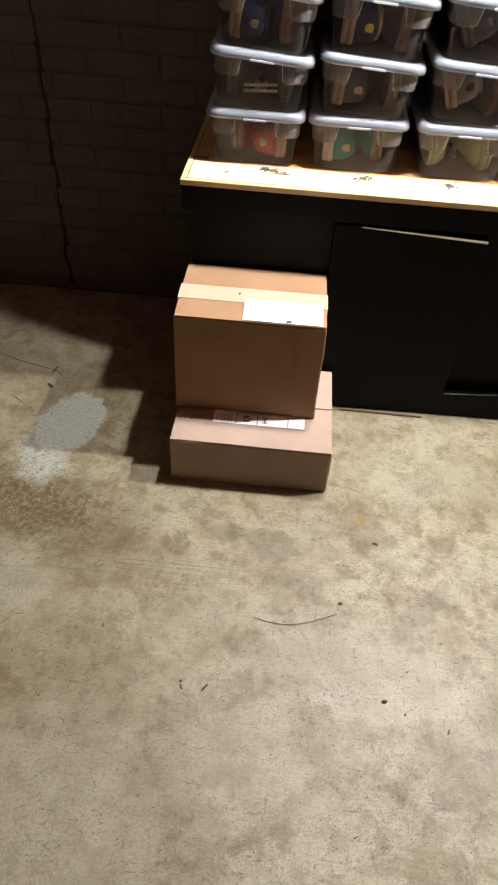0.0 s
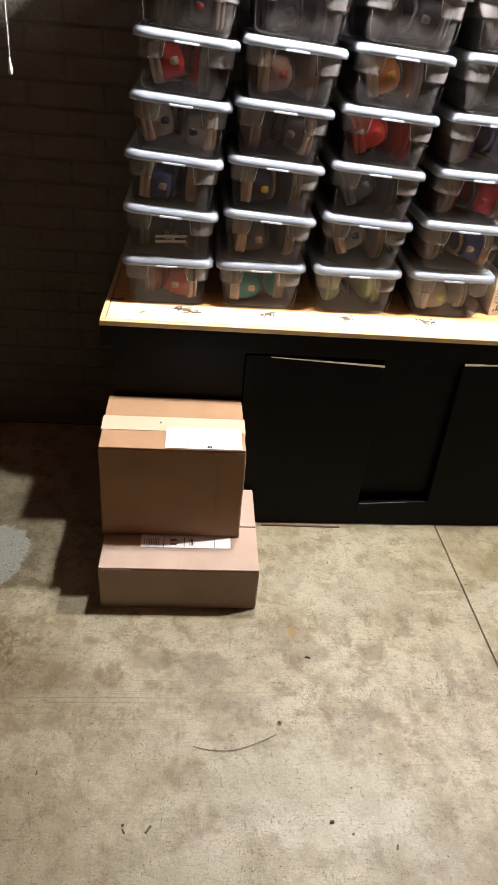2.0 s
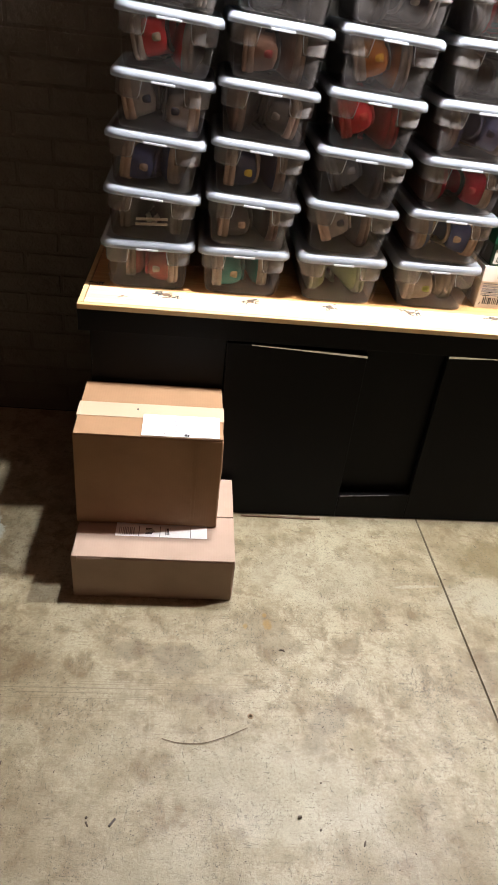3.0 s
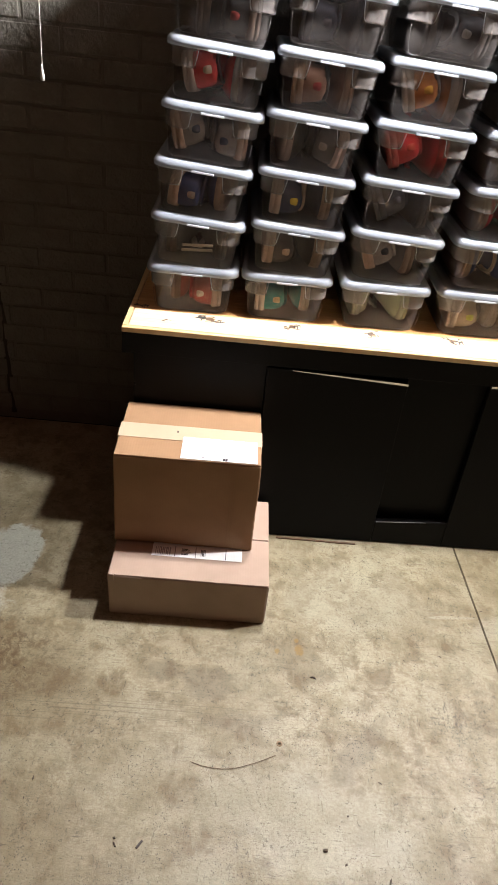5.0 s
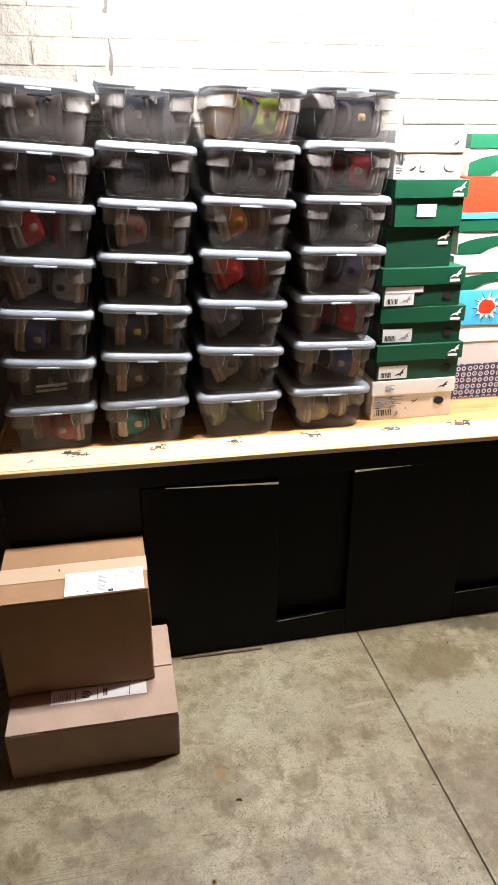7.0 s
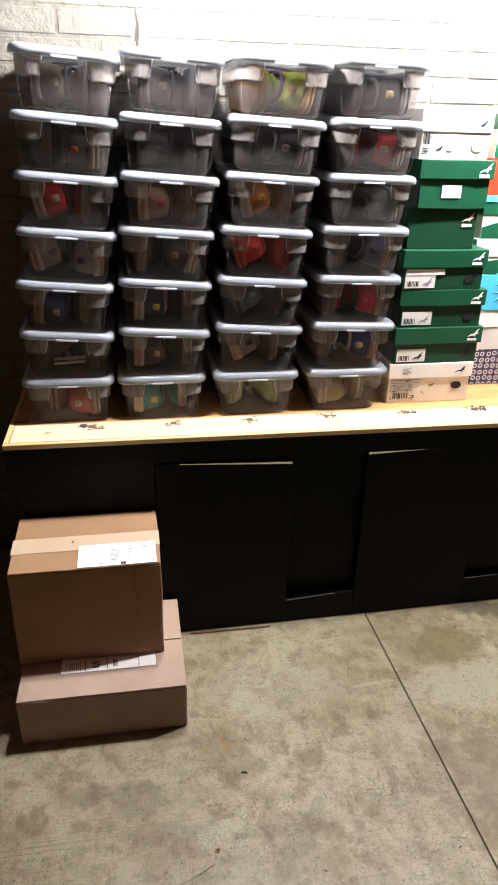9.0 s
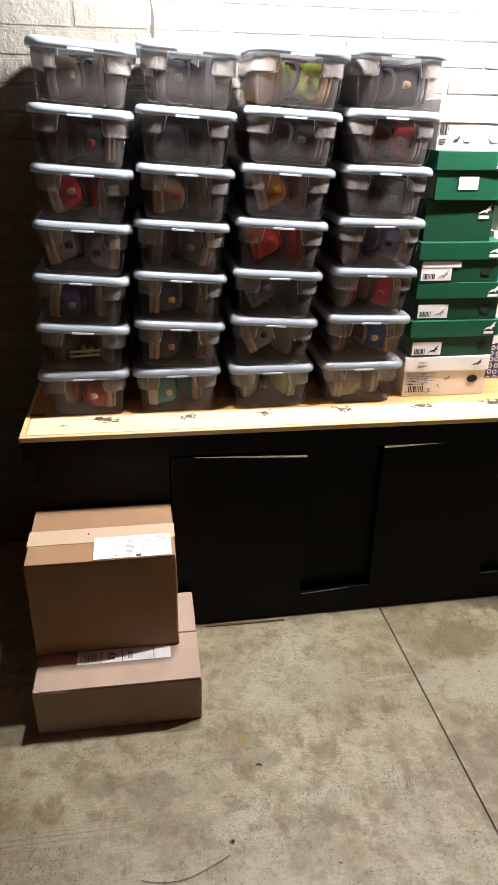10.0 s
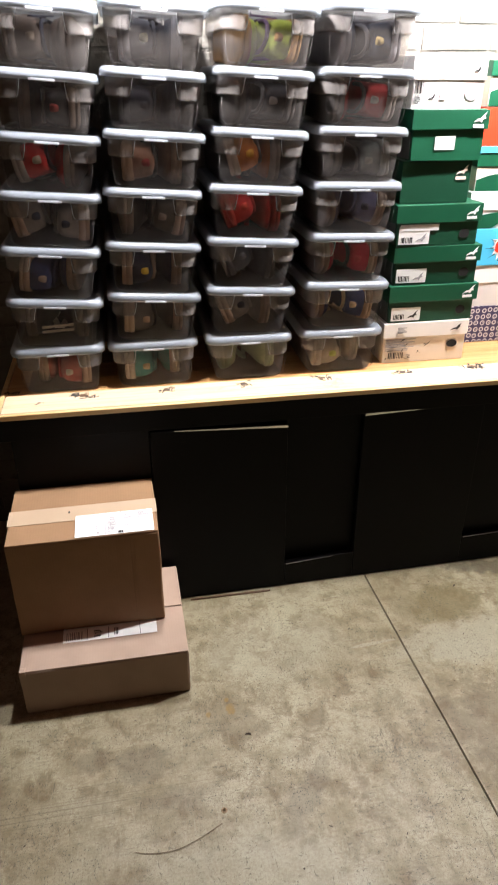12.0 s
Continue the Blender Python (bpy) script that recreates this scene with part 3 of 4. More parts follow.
part("printed_line", box(0.0525, 0.054, -0.119, -0.031, 0.2787, 0.2791), M["grey_print"], tag)
part("printed_line", box(0.090, 0.0912, -0.119, -0.031, 0.2787, 0.2791), M["grey_print"], tag)
part("printed_block", box(0.083, 0.0955, -0.1195, -0.110, 0.2787, 0.2791), M["ink"], tag)
part("printed_block", box(0.022, 0.027, -0.037, -0.033, 0.2787, 0.2791), M["grey_print"], tag)
part("printed_block", box(0.034, 0.038, -0.114, -0.108, 0.2787, 0.2791), M["ink"], tag)
part("smudge", box(-0.036, -0.032, -0.012, -0.004, 0.2777, 0.2781), M["ink"], big)
for x, z0, z1 in ((0.108, 0.02, 0.25), (0.117, 0.03, 0.262)):
    part("dent_line", box(x, x + 0.0011, -0.1256, -0.1236, z0, z1, 0.0004), M["card"], big)

flat_box = carton("cardboard_box", 0.40, 0.334, 0.137, pose(0.213, -0.144, 0.0005, 0, 0, 0.1), M["card_pale"], "flat pale brown shipping carton lying on the concrete floor", 5.0)
tag = part("shipping_label", box(-0.103, 0.129, -0.089, -0.035, 0.1376, 0.1384, 0.0002), M["paper"], flat_box, "white shipping label half hidden")
bars(tag, -0.095, -0.055, -0.083, -0.056, 0.1385, 9, M["grey_print"], 7)
bars(tag, -0.028, 0.0, -0.080, -0.056, 0.1385, 5, M["ink"], 8, False)
bars(tag, 0.022, 0.036, -0.080, -0.056, 0.1385, 4, M["ink"], 9)
for x in (-0.045, 0.008, 0.086):
    part("printed_line", box(x, x + 0.0015, -0.087, -0.05, 0.1385, 0.1388), M["ink"], tag)
bm = bmesh.new()
for k in range(9):
    add_box(bm, 0.150 + 0.0055 * k, 0.1538 + 0.0055 * k, -0.0035, -0.002, 0.1362, 0.1376)
part("printed_line", bm, M["ink"], flat_box)
part("torn_corner", cut_box(-0.2, -0.185, -0.168, -0.152, 0.118, 0.1385, 2, 0.003, 0.002), M["card_pale"], flat_box)

# ---------------------------------------------------------------- shoes and bins
def even_ring(w, d, r, per=72):
    """A rounded rectangle with evenly spread points."""
    r = min(r, w / 2 - 1e-4, d / 2 - 1e-4)
    sides = [(w - 2 * r), math.pi * r / 2, (d - 2 * r), math.pi * r / 2] * 2
    total = sum(sides)
    pts = []
    for k in range(per):
        s = total * k / per
        x, y, a = -w / 2 + r, -d / 2, 0.0
        for i, ln in enumerate(sides):
            if s <= ln:
                if i % 2 == 0:
                    x, y = x + math.cos(a) * s, y + math.sin(a) * s
                else:
                    cx, cy = x - math.sin(a) * r, y + math.cos(a) * r
                    b = a + s / r
                    x, y = cx + math.sin(b) * r, cy - math.cos(b) * r
                break
            if i % 2 == 0:
                x, y = x + math.cos(a) * ln, y + math.sin(a) * ln
            else:
                cx, cy = x - math.sin(a) * r, y + math.cos(a) * r
                a += math.pi / 2
                x, y = cx + math.sin(a) * r, cy - math.cos(a) * r
            s -= ln
        pts.append((x, y))
    return pts


def loft(rings, close_low=True, close_high=False):
    bm = bmesh.new()
    vs = [[bm.verts.new(p) for p in r] for r in rings]
    n = len(vs[0])
    for a, b in zip(vs, vs[1:]):
        for k in range(n):
            bm.faces.new((a[k], a[(k + 1) % n], b[(k + 1) % n], b[k]))
    if close_low:
        bm.faces.new(vs[0][::-1])
    if close_high:
        bm.faces.new(vs[-1])
    bmesh.ops.recalc_face_normals(bm, faces=bm.faces)
    return bm


BW, BD, BH = 0.218, 0.326, 0.106  # tub at its rim
CLEAR_HALF = 0.052


def tub_mesh():
    """The tapered tub; its upper corners stand out round a clear window in each short end."""
    rings = []
    for z, inset, out in ((0.0, 0.025, 0), (0.002, 0.0205, 0), (0.008, 0.0175, 0), (0.03, 0.0145, 0), (0.060, 0.0115, 0), (0.0625, 0.0112, 0.0), (0.0645, 0.0108, 0.75), (0.0665, 0.0105, 1), (0.088, 0.0095, 1), (0.1015, 0.009, 1), (0.1035, 0.004, 0), (BH, 0.004, 0)):
        pts = []
        for x, y in even_ring(BW - 2 * inset, BD - 0.7 * inset, 0.028, 176):
            lean = max(0.0, (z - 0.064) * 0.22)
            k = min(1.0, max(0.0, (abs(x) - CLEAR_HALF + lean) / 0.004)) if abs(y) > BD / 2 - 0.35 * inset - 0.012 else 1.0
            g = 0.0055 * out * k
            ux, uy = x / (BW / 2 - inset), y / (BD / 2 - 0.35 * inset)
            push = Vector((math.copysign(abs(ux) ** 7, ux), math.copysign(abs(uy) ** 7, uy), 0))
            push.normalize()
            pts.append((x + g * push.x, y + g * push.y, z))
        rings.append(pts)
    bm = loft(rings)
    bmesh.ops.solidify(bm, geom=list(bm.faces), thickness=0.0013)
    return bm


def lid_mesh(w=0.231, d=0.340):
    rings = []
    for z, inset in ((-0.002, 0.004), (-0.002, 0.0005), (0.006, 0.0), (0.012, 0.002), (0.016, 0.006), (0.0175, 0.011), (0.0165, 0.016), (0.0142, 0.019), (0.014, 0.03)):
        rings.append([(x, y, z) for x, y in even_ring(w - 2 * inset, d - 2 * inset, 0.03 - inset * 0.4)])
    bm = loft(rings, False, True)
    return bm


tub = tub_mesh()
for f in tub.faces:
    f.smooth = True
TUB = bpy.data.meshes.new("tub")
tub.to_mesh(TUB)
tub.free()
TUB.set_sharp_from_angle(angle=radians(22))
TUB.materials.append(M["bin"])
TUB.materials.append(M["shoulder"])
TUB.materials.append(M["base"])
for poly in TUB.polygons:
    c = poly.center
    if c.z < 0.004:
        poly.material_index = 2
    if c.z > 0.062 and not (abs(c.y) > 0.13 and abs(c.x) < CLEAR_HALF - 0.004):
        poly.material_index = 1
lid = lid_mesh()
for f in lid.faces:
    f.smooth = True
LID = bpy.data.meshes.new("lid")
lid.to_mesh(LID)
lid.free()
LID.materials.append(M["lid"])
tab = box(-0.026, 0.026, -0.0015, 0.002, -0.003, 0.0015, 0.0008)
TAB = bpy.data.meshes.new("latch")
tab.to_mesh(TAB)
tab.free()
TAB.materials.append(M["tab"])


def glint_mesh(s):
    """Painted highlight: white rod on the raised edge by the tub's clear front window."""
    y = -BD / 2 + 0.0025
    bm = tube(((s * 0.045, y - 0.001, 0.1005), (s * 0.0475, y - 0.001, 0.085), (s * 0.050, y, 0.071), (s * 0.053, y + 0.0005, 0.0665), (s * 0.059, y + 0.001, 0.0645), (s * 0.072, y + 0.002, 0.064)), (0.0005, 0.0008, 0.0008, 0.0008, 0.0006, 0.0004), 6)
    for f in bm.faces:
        f.smooth = True
    me = bpy.data.meshes.new("window_rim")
    bm.to_mesh(me)
    bm.free()
    me.materials.append(M["tab"])
    return me


def foot_glint_mesh():
    """Painted highlight: a grey rod along the rounded lower edge of the tub's front."""
    y = -BD / 2 + 0.0045
    pts = [(-0.0955, y, 0.060), (-0.0935, y + 0.001, 0.035), (-0.0905, y + 0.002, 0.016), (-0.0865, y + 0.003, 0.0085), (-0.079, y + 0.0035, 0.006)]
    pts += [(-x, b, z) for x, b, z in reversed(pts)]
    bm = tube(pts, 0.00035, 6)
    for f in bm.faces:
        f.smooth = True
    me = bpy.data.meshes.new("foot_rim")
    bm.to_mesh(me)
    bm.free()
    me.materials.append(M["rim"])
    return me


GLINTS = (glint_mesh(-1), glint_mesh(1))
FOOT_GLINT = foot_glint_mesh()


def storage_bin(m, label):
    """A clear shoe bin with a milky snap-on lid; its base stands at m."""
    thing = tagged(empty("storage_bin", m), label, "storage bin", "stacked shoe bins")
    tub_part = share("tub", TUB, thing, Matrix())
    for rim in GLINTS:
        share("window_rim", rim, tub_part, Matrix())
    share("foot_rim", FOOT_GLINT, tub_part, Matrix())
    cover = share("lid", LID, thing, pose(0, 0, BH - 0.003))
    cover["label"] = "milky white snap-on lid"
    for s in (-1, 1):
        share("latch", TAB, cover, pose(0, s * 0.1705, 0.0, 0, 0, 0 if s < 0 else 180))
    return thing


UPPER_ROWS = ((0.0, 0.012, 0.050), (0.012, 0.024, 0.066), (0.04, 0.033, 0.076), (0.10, 0.037, 0.082), (0.22, 0.037, 0.072), (0.34, 0.038, 0.076), (0.44, 0.041, 0.084), (0.52, 0.043, 0.078), (0.64, 0.046, 0.064), (0.76, 0.048, 0.054), (0.88, 0.043, 0.048), (0.96, 0.030, 0.040), (1.0, 0.012, 0.030))
SHOE = 0.272


def upper_mesh():
    rings = []
    for s, w, h in UPPER_ROWS:
        pts = []
        for k in range(20):
            t = math.pi * k / 19
            x = -math.copysign(abs(math.cos(t)) ** 0.7, math.cos(t)) * w
            z = 0.020 + (h - 0.020) * math.sin(t) ** 0.75
            if 0.05 < s < 0.4:
                z -= 0.022 * max(0, math.sin(t) - 0.8) / 0.2
            pts.append((x, s * SHOE, z))
        rings.append(pts)
    bm = loft(rings, True, True)
    return bm


def sole_mesh():
    outline = [(-w - 0.005, s * SHOE) for s, w, h in UPPER_ROWS] + [(w + 0.005, s * SHOE) for s, w, h in reversed(UPPER_ROWS)]
    n = len(outline)
    rings = []
    for z, k in ((0.0, 0.90), (0.002, 0.97), (0.009, 0.985), (0.0095, 0.965), (0.0115, 0.965), (0.012, 1.0), (0.024, 0.985), (0.026, 0.93)):
        rings.append([(x * k, (y - SHOE / 2) * (0.5 + 0.5 * k) * 1.03 + SHOE / 2, z) for x, y in outline])
    return loft(rings, True, True)


def heel_patch_mesh():
    bm = bmesh.new()
    outer = []
    for k in range(14):  # a shield with rounded corners
        t = 2 * math.pi * k / 14
        px, pz = (math.copysign(abs(f) ** 0.6, f) for f in (math.cos(t), math.sin(t)))
        outer.append((0.0082 * px * (1 + 0.15 * pz), 0.056 + 0.0095 * pz))
    a = [bm.verts.new((x, -0.0028 + abs(x) * 0.28, z)) for x, z in outer]
    b = [bm.verts.new((x, 0.012, z)) for x, z in outer]
    bm.faces.new(a)
    bm.faces.new(b[::-1])
    for k in range(14):
        bm.faces.new((a[k], a[k - 1], b[k - 1], b[k]))
    bmesh.ops.recalc_face_normals(bm, faces=bm.faces)
    return bm


def collar_mesh():
    pts = []
    for k in range(17):
        t = math.pi * k / 16
        pts.append((0.031 * math.cos(t), 0.105 - 0.088 * math.sin(t) ** 0.7, 0.072 + 0.006 * math.sin(t)))
    return tube(pts, 0.005, 6)


def stripe_mesh(side):
    """The curved band along the quarter."""
    bm = bmesh.new()
    rows = []
    for k in range(9):
        f = k / 8
        y = (0.25 + 0.4 * f) * SHOE
        x = side * (0.0385 + 0.006 * f)
        z = 0.05 + 0.022 * math.sin(f * 1.6)
        rows.append([bm.verts.new((x + side * dx, y, z + dz)) for dx, dz in ((0, -0.007), (0.003, -0.006), (0.002, 0.006), (-0.002, 0.007))])
    for a, b in zip(rows, rows[1:]):
        for k in range(4):
            bm.faces.new((a[k], a[(k + 1) % 4], b[(k + 1) % 4], b[k]))
    bm.faces.new(rows[0])
    bm.faces.new(rows[-1][::-1])
    bmesh.ops.recalc_face_normals(bm, faces=bm.faces)
    return bm


def laces_mesh():
    bm = bmesh.new()
    for k in range(5):
        y = (0.42 + 0.055 * k) * SHOE
        z = 0.085 - 0.0065 * k
        add_box(bm, -0.02, 0.02, y - 0.004, y + 0.004, z - 0.004, z + 0.001, 0.0015, 1)
    return bm


def base_mesh(name, bm):
    for f in bm.faces:
        f.smooth = True
    me = bpy.data.meshes.new(name)
    bm.to_mesh(me)
    bm.free()
    return me


SHAPES = {"upper": base_mesh("upper", upper_mesh()), "sole": base_mesh("sole", sole_mesh()), "heel_patch": base_mesh("heel_patch", heel_patch_mesh()), "collar": base_mesh("collar", collar_mesh()), "laces": base_mesh("laces", laces_mesh())}
SHAPES["stripe"] = base_mesh("stripe", stripe_mesh(1))
SHAPES["stripe_in"] = base_mesh("stripe", stripe_mesh(-1))
CLOTH, COLOURED = {}, {}


def cloth(c):
    if c not in CLOTH:
        CLOTH[c] = mat_cloth("shoe_cloth", c)
    return CLOTH[c]


def coloured(shape, c):
    if (shape, c) not in COLOURED:
        me = SHAPES[shape].copy()
        me.materials.clear()
        me.materials.append(cloth(c))
        COLOURED[shape, c] = me
    return COLOURED[shape, c]


def sneaker(m, upper, sole, patch, stripe, label):
    thing = tagged(empty("sneaker", m), label, "shoe", "shoes in bins")
    share("upper", coloured("upper", upper), thing, Matrix())
    share("sole", coloured("sole", sole), thing, Matrix())
    share("heel_patch", coloured("heel_patch", patch), thing, Matrix())
    share("collar", coloured("collar", stripe), thing, Matrix())
    share("laces", coloured("laces", stripe), thing, Matrix())
    share("stripe", coloured("stripe", stripe), thing, Matrix())
    share("stripe", coloured("stripe_in", stripe), thing, Matrix())
    return thing


CREAM, TAN, WHITE, DARK = (0.62, 0.52, 0.40), (0.55, 0.36, 0.24), (0.72, 0.70, 0.66), (0.035, 0.033, 0.035)
NAVY, RED, BROWN, GREY = (0.025, 0.035, 0.10), (0.62, 0.02, 0.018), (0.13, 0.08, 0.05), (0.2, 0.19, 0.185)
# colour words, upper, sole, heel patch, stripe; bottom row first, from the open end of the bench
PAIRS = (
    (("rusty red", (0.42, 0.10, 0.07), TAN, CREAM, (0.55, 0.06, 0.05)), ("teal", (0.05, 0.24, 0.21), CREAM, (0.66, 0.55, 0.3), (0.03, 0.14, 0.13)), ("pale lime", (0.42, 0.47, 0.22), (0.5, 0.53, 0.3), (0.55, 0.58, 0.38), (0.5, 0.53, 0.3)), ("beige", (0.36, 0.29, 0.2), CREAM, (0.55, 0.6, 0.12), (0.3, 0.25, 0.18))),
    (("charcoal", (0.09, 0.085, 0.075), (0.2, 0.17, 0.13), (0.6, 0.55, 0.48), (0.7, 0.66, 0.58)), ("dark brown", (0.07, 0.05, 0.04), TAN, TAN, (0.05, 0.04, 0.035)), ("grey-brown", (0.19, 0.16, 0.14), (0.5, 0.33, 0.24), DARK, (0.28, 0.23, 0.2)), ("navy and tan", (0.04, 0.06, 0.17), TAN, (0.5, 0.36, 0.26), (0.55, 0.4, 0.3))),
    (("navy", NAVY, TAN, (0.42, 0.32, 0.24), (0.03, 0.03, 0.07)), ("navy", (0.03, 0.032, 0.06), TAN, (0.75, 0.5, 0.04), (0.5, 0.32, 0.22)), ("slate grey", (0.075, 0.08, 0.10), (0.11, 0.11, 0.125), (0.2, 0.2, 0.22), (0.09, 0.09, 0.11)), ("crimson", (0.50, 0.015, 0.035), TAN, (0.6, 0.05, 0.06), (0.07, 0.06, 0.07))),
    (("grey and tan", (0.28, 0.24, 0.21), TAN, (0.05, 0.06, 0.09), (0.12, 0.11, 0.11)), ("black and tan", (0.10, 0.085, 0.075), (0.55, 0.38, 0.29), (0.3, 0.24, 0.2), (0.06, 0.055, 0.05)), ("bright red", RED, (0.58, 0.035, 0.02), (0.7, 0.06, 0.03), (0.6, 0.03, 0.02)), ("slate blue", (0.13, 0.13, 0.22), (0.52, 0.4, 0.33), (0.05, 0.05, 0.08), (0.2, 0.2, 0.32))),
    (("red", (0.60, 0.022, 0.02), (0.6, 0.5, 0.44), (0.7, 0.56, 0.42), (0.10, 0.025, 0.03)), ("flower-printed brown", (0.26, 0.13, 0.08), (0.5, 0.31, 0.2), (0.4, 0.05, 0.04), (0.08, 0.07, 0.06)), ("orange-brown", (0.46, 0.15, 0.025), (0.58, 0.44, 0.34), (0.8, 0.4, 0.03), (0.17, 0.14, 0.12)), ("grey-green", (0.2, 0.225, 0.215), (0.38, 0.39, 0.36), (0.42, 0.43, 0.4), (0.12, 0.13, 0.13))),
    (("black", (0.022, 0.022, 0.024), (0.34, 0.24, 0.18), (0.5, 0.05, 0.04), (0.03, 0.03, 0.03)), ("navy-black", (0.018, 0.02, 0.04), (0.03, 0.03, 0.05), (0.1, 0.1, 0.13), (0.02, 0.022, 0.035)), ("black", (0.025, 0.026, 0.035), (0.16, 0.14, 0.13), (0.6, 0.58, 0.55), (0.3, 0.3, 0.32)), ("red and white", (0.60, 0.03, 0.03), (0.66, 0.6, 0.55), (0.7, 0.64, 0.56), (0.05, 0.045, 0.05))),
    (("tan and navy", (0.20, 0.15, 0.12), (0.4, 0.33, 0.28), (0.5, 0.4, 0.3), (0.05, 0.06, 0.11)), ("navy", (0.022, 0.03, 0.055), (0.3, 0.3, 0.34), (0.5, 0.5, 0.35), (0.03, 0.035, 0.06)), ("orange, lime and purple", (0.50, 0.62, 0.05), (0.72, 0.38, 0.10), (0.7, 0.35, 0.05), (0.17, 0.08, 0.22)), ("navy", (0.03, 0.045, 0.09), (0.42, 0.4, 0.44), (0.6, 0.45, 0.15), (0.35, 0.35, 0.4))),
)
ROW_X = ((0.155, 0.392, 0.642, 0.895), (0.163, 0.402, 0.647, 0.899), (0.171, 0.409, 0.652, 0.904), (0.181, 0.416, 0.660, 0.908), (0.191, 0.425, 0.669, 0.911), (0.200, 0.433, 0.677, 0.913), (0.209, 0.441, 0.685, 0.915))
LEAN = (4.0, 3.6, 3.2, 1.6)  # the stacks lean along the bench
PITCH = 0.1205
ROW_LIGHT = (1.15, 1.35, 1.35, 1.35, 1.25, 0.65, 0.5)  # light put into the shoe colours: lower rows brightened, top two darkened
# how each pair lies (0: heel by the near side, toe beyond; 1: the other way; 2: two heels; 3: two toes) and its tip
LAID = (
    ((1, 0), (0, 0), (3, 10), (0, 0)),
    ((3, 0), (0, 0), (0, -24), (1, -6)),
    ((0, 4), (0, 0), (0, -26), (1, -4)),
    ((2, -16), (1, -8), (0, -22), (1, -12)),
    ((0, -16), (0, -4), (0, -18), (1, 4)),
    ((1, 0), (0, 0), (1, -8), (1, -6)),
    ((0, -6), (0, -4), (1, -8), (1, 0)),
)
rng = random.Random(11)
for r, row in enumerate(PAIRS):
    for c, (word, upper, sole, patch, stripe) in enumerate(row):
        lean = LEAN[c] if r else 0.0
        x = ROW_X[r][c] - 0.118 * math.sin(radians(lean))
        y = 0.106 + 0.003 * c + rng.uniform(-0.003, 0.003)
        z = TOP_Z + 0.0008 + PITCH * r + 0.0022 * c * (r > 0) + (0.001 if r else 0)
        base = SET @ pose(x, y + 0.17, z, 0, lean, rng.uniform(-1.0, 1.0)) @ Matrix.Diagonal((1, 1, 1.04 if r == 6 else 1, 1))
        storage_bin(base, "clear plastic shoe bin holding %s sneakers" % word)
        words = "%s sneaker lying on its side in a bin" % word
        swap, tip = LAID[r][c]
        wob = rng.uniform(-4, 4)
        near, far = -0.146, 0.146
        up = 0.0505
        if swap == 0:
            a = pose(-0.076, near, up, 0, 90 + tip, -5 + wob)
            b = pose(0.083, far, up, 0, 90, 176 + wob * 0.5)
        elif swap == 1:
            a = pose(-0.083, far, up, 0, -90, 184 + wob * 0.5)
            b = pose(0.076, near, up, 0, -90 - tip, 5 + wob)
        elif swap == 2:
            a = pose(-0.086, near, up, 0, 90 + tip, -3 + wob)
            b = pose(0.086, near + 0.004, up, 0, -90, 3 + wob)
        else:
            a = pose(-0.083, far, up, 0, -90 + tip * 0.5, 182)
            b = pose(0.083, far, up, 0, 90, 178)
        if (r, c) == (1, 0):
            band = cloth((0.6, 0.54, 0.44))
            for k in range(2):
                strap = tagged(part("shoe_strap", box(-0.034, 0.042, -0.0012, 0.0012, -0.0035, 0.0035, 0.001), band), "cream strap of a charcoal sneaker in a bin", "shoe strap")
                strap.matrix_basis = base @ pose(0.0, near - 0.001, 0.038 + 0.012 * k, 0, -7)
        # the row's light factor is multiplied into every shoe colour
        for m in (a, b):
            sneaker(base @ m @ Matrix.Scale(0.98, 4), *(tuple(min(0.85, v * k * ROW_LIGHT[r]) for v in col) for k, col in ((1, upper), (0.68, sole), (0.85, patch), (0.9, stripe))), words)

# ---------------------------------------------------------------- shoe boxes
def leap(w, h):
    """A plain leaping wedge, as a logo shape."""
    return [(0, 0), (0.3 * w, 0.35 * h), (0.55 * w, 0.4 * h), (0.75 * w, 0.75 * h), (w, h), (0.85 * w, 0.62 * h), (0.95 * w, 0.4 * h), (0.72 * w, 0.3 * h), (0.66 * w, 0.02 * h), (0.5 * w, 0.18 * h), (0.22 * w, 0.12 * h)]


def front_plate(parent, name, outline, y, material, thick=0.0006, label=""):
    ob = part(name, plate(outline, thick), material, parent, label)
    ob.matrix_basis = pose(0, y, 0)
    return ob


def rect(x0, x1, z0, z1):
    return [(x0, z0), (x1, z0), (x1, z1), (x0, z1)]


def front_bars(parent, x0, x1, z0, z1, y, count, material, seed, upright=True):
    q = random.Random(seed)
    bm = bmesh.new()
    for k in range(count):
        a, b = (k + q.uniform(0, 0.3)) / count, (k + q.uniform(0.5, 0.9)) / count
        if upright:
            add_box(bm, x0 + a * (x1 - x0), x0 + b * (x1 - x0), y - 0.0004, y, z0, z1)
        else:
            add_box(bm, x0, x0 + (x1 - x0) * q.uniform(0.5, 1), y - 0.0004, y, z0 + a * (z1 - z0), z0 + b * (z1 - z0))
    return tagged(part("printed_bar", bm, material, parent), kind="stuff")


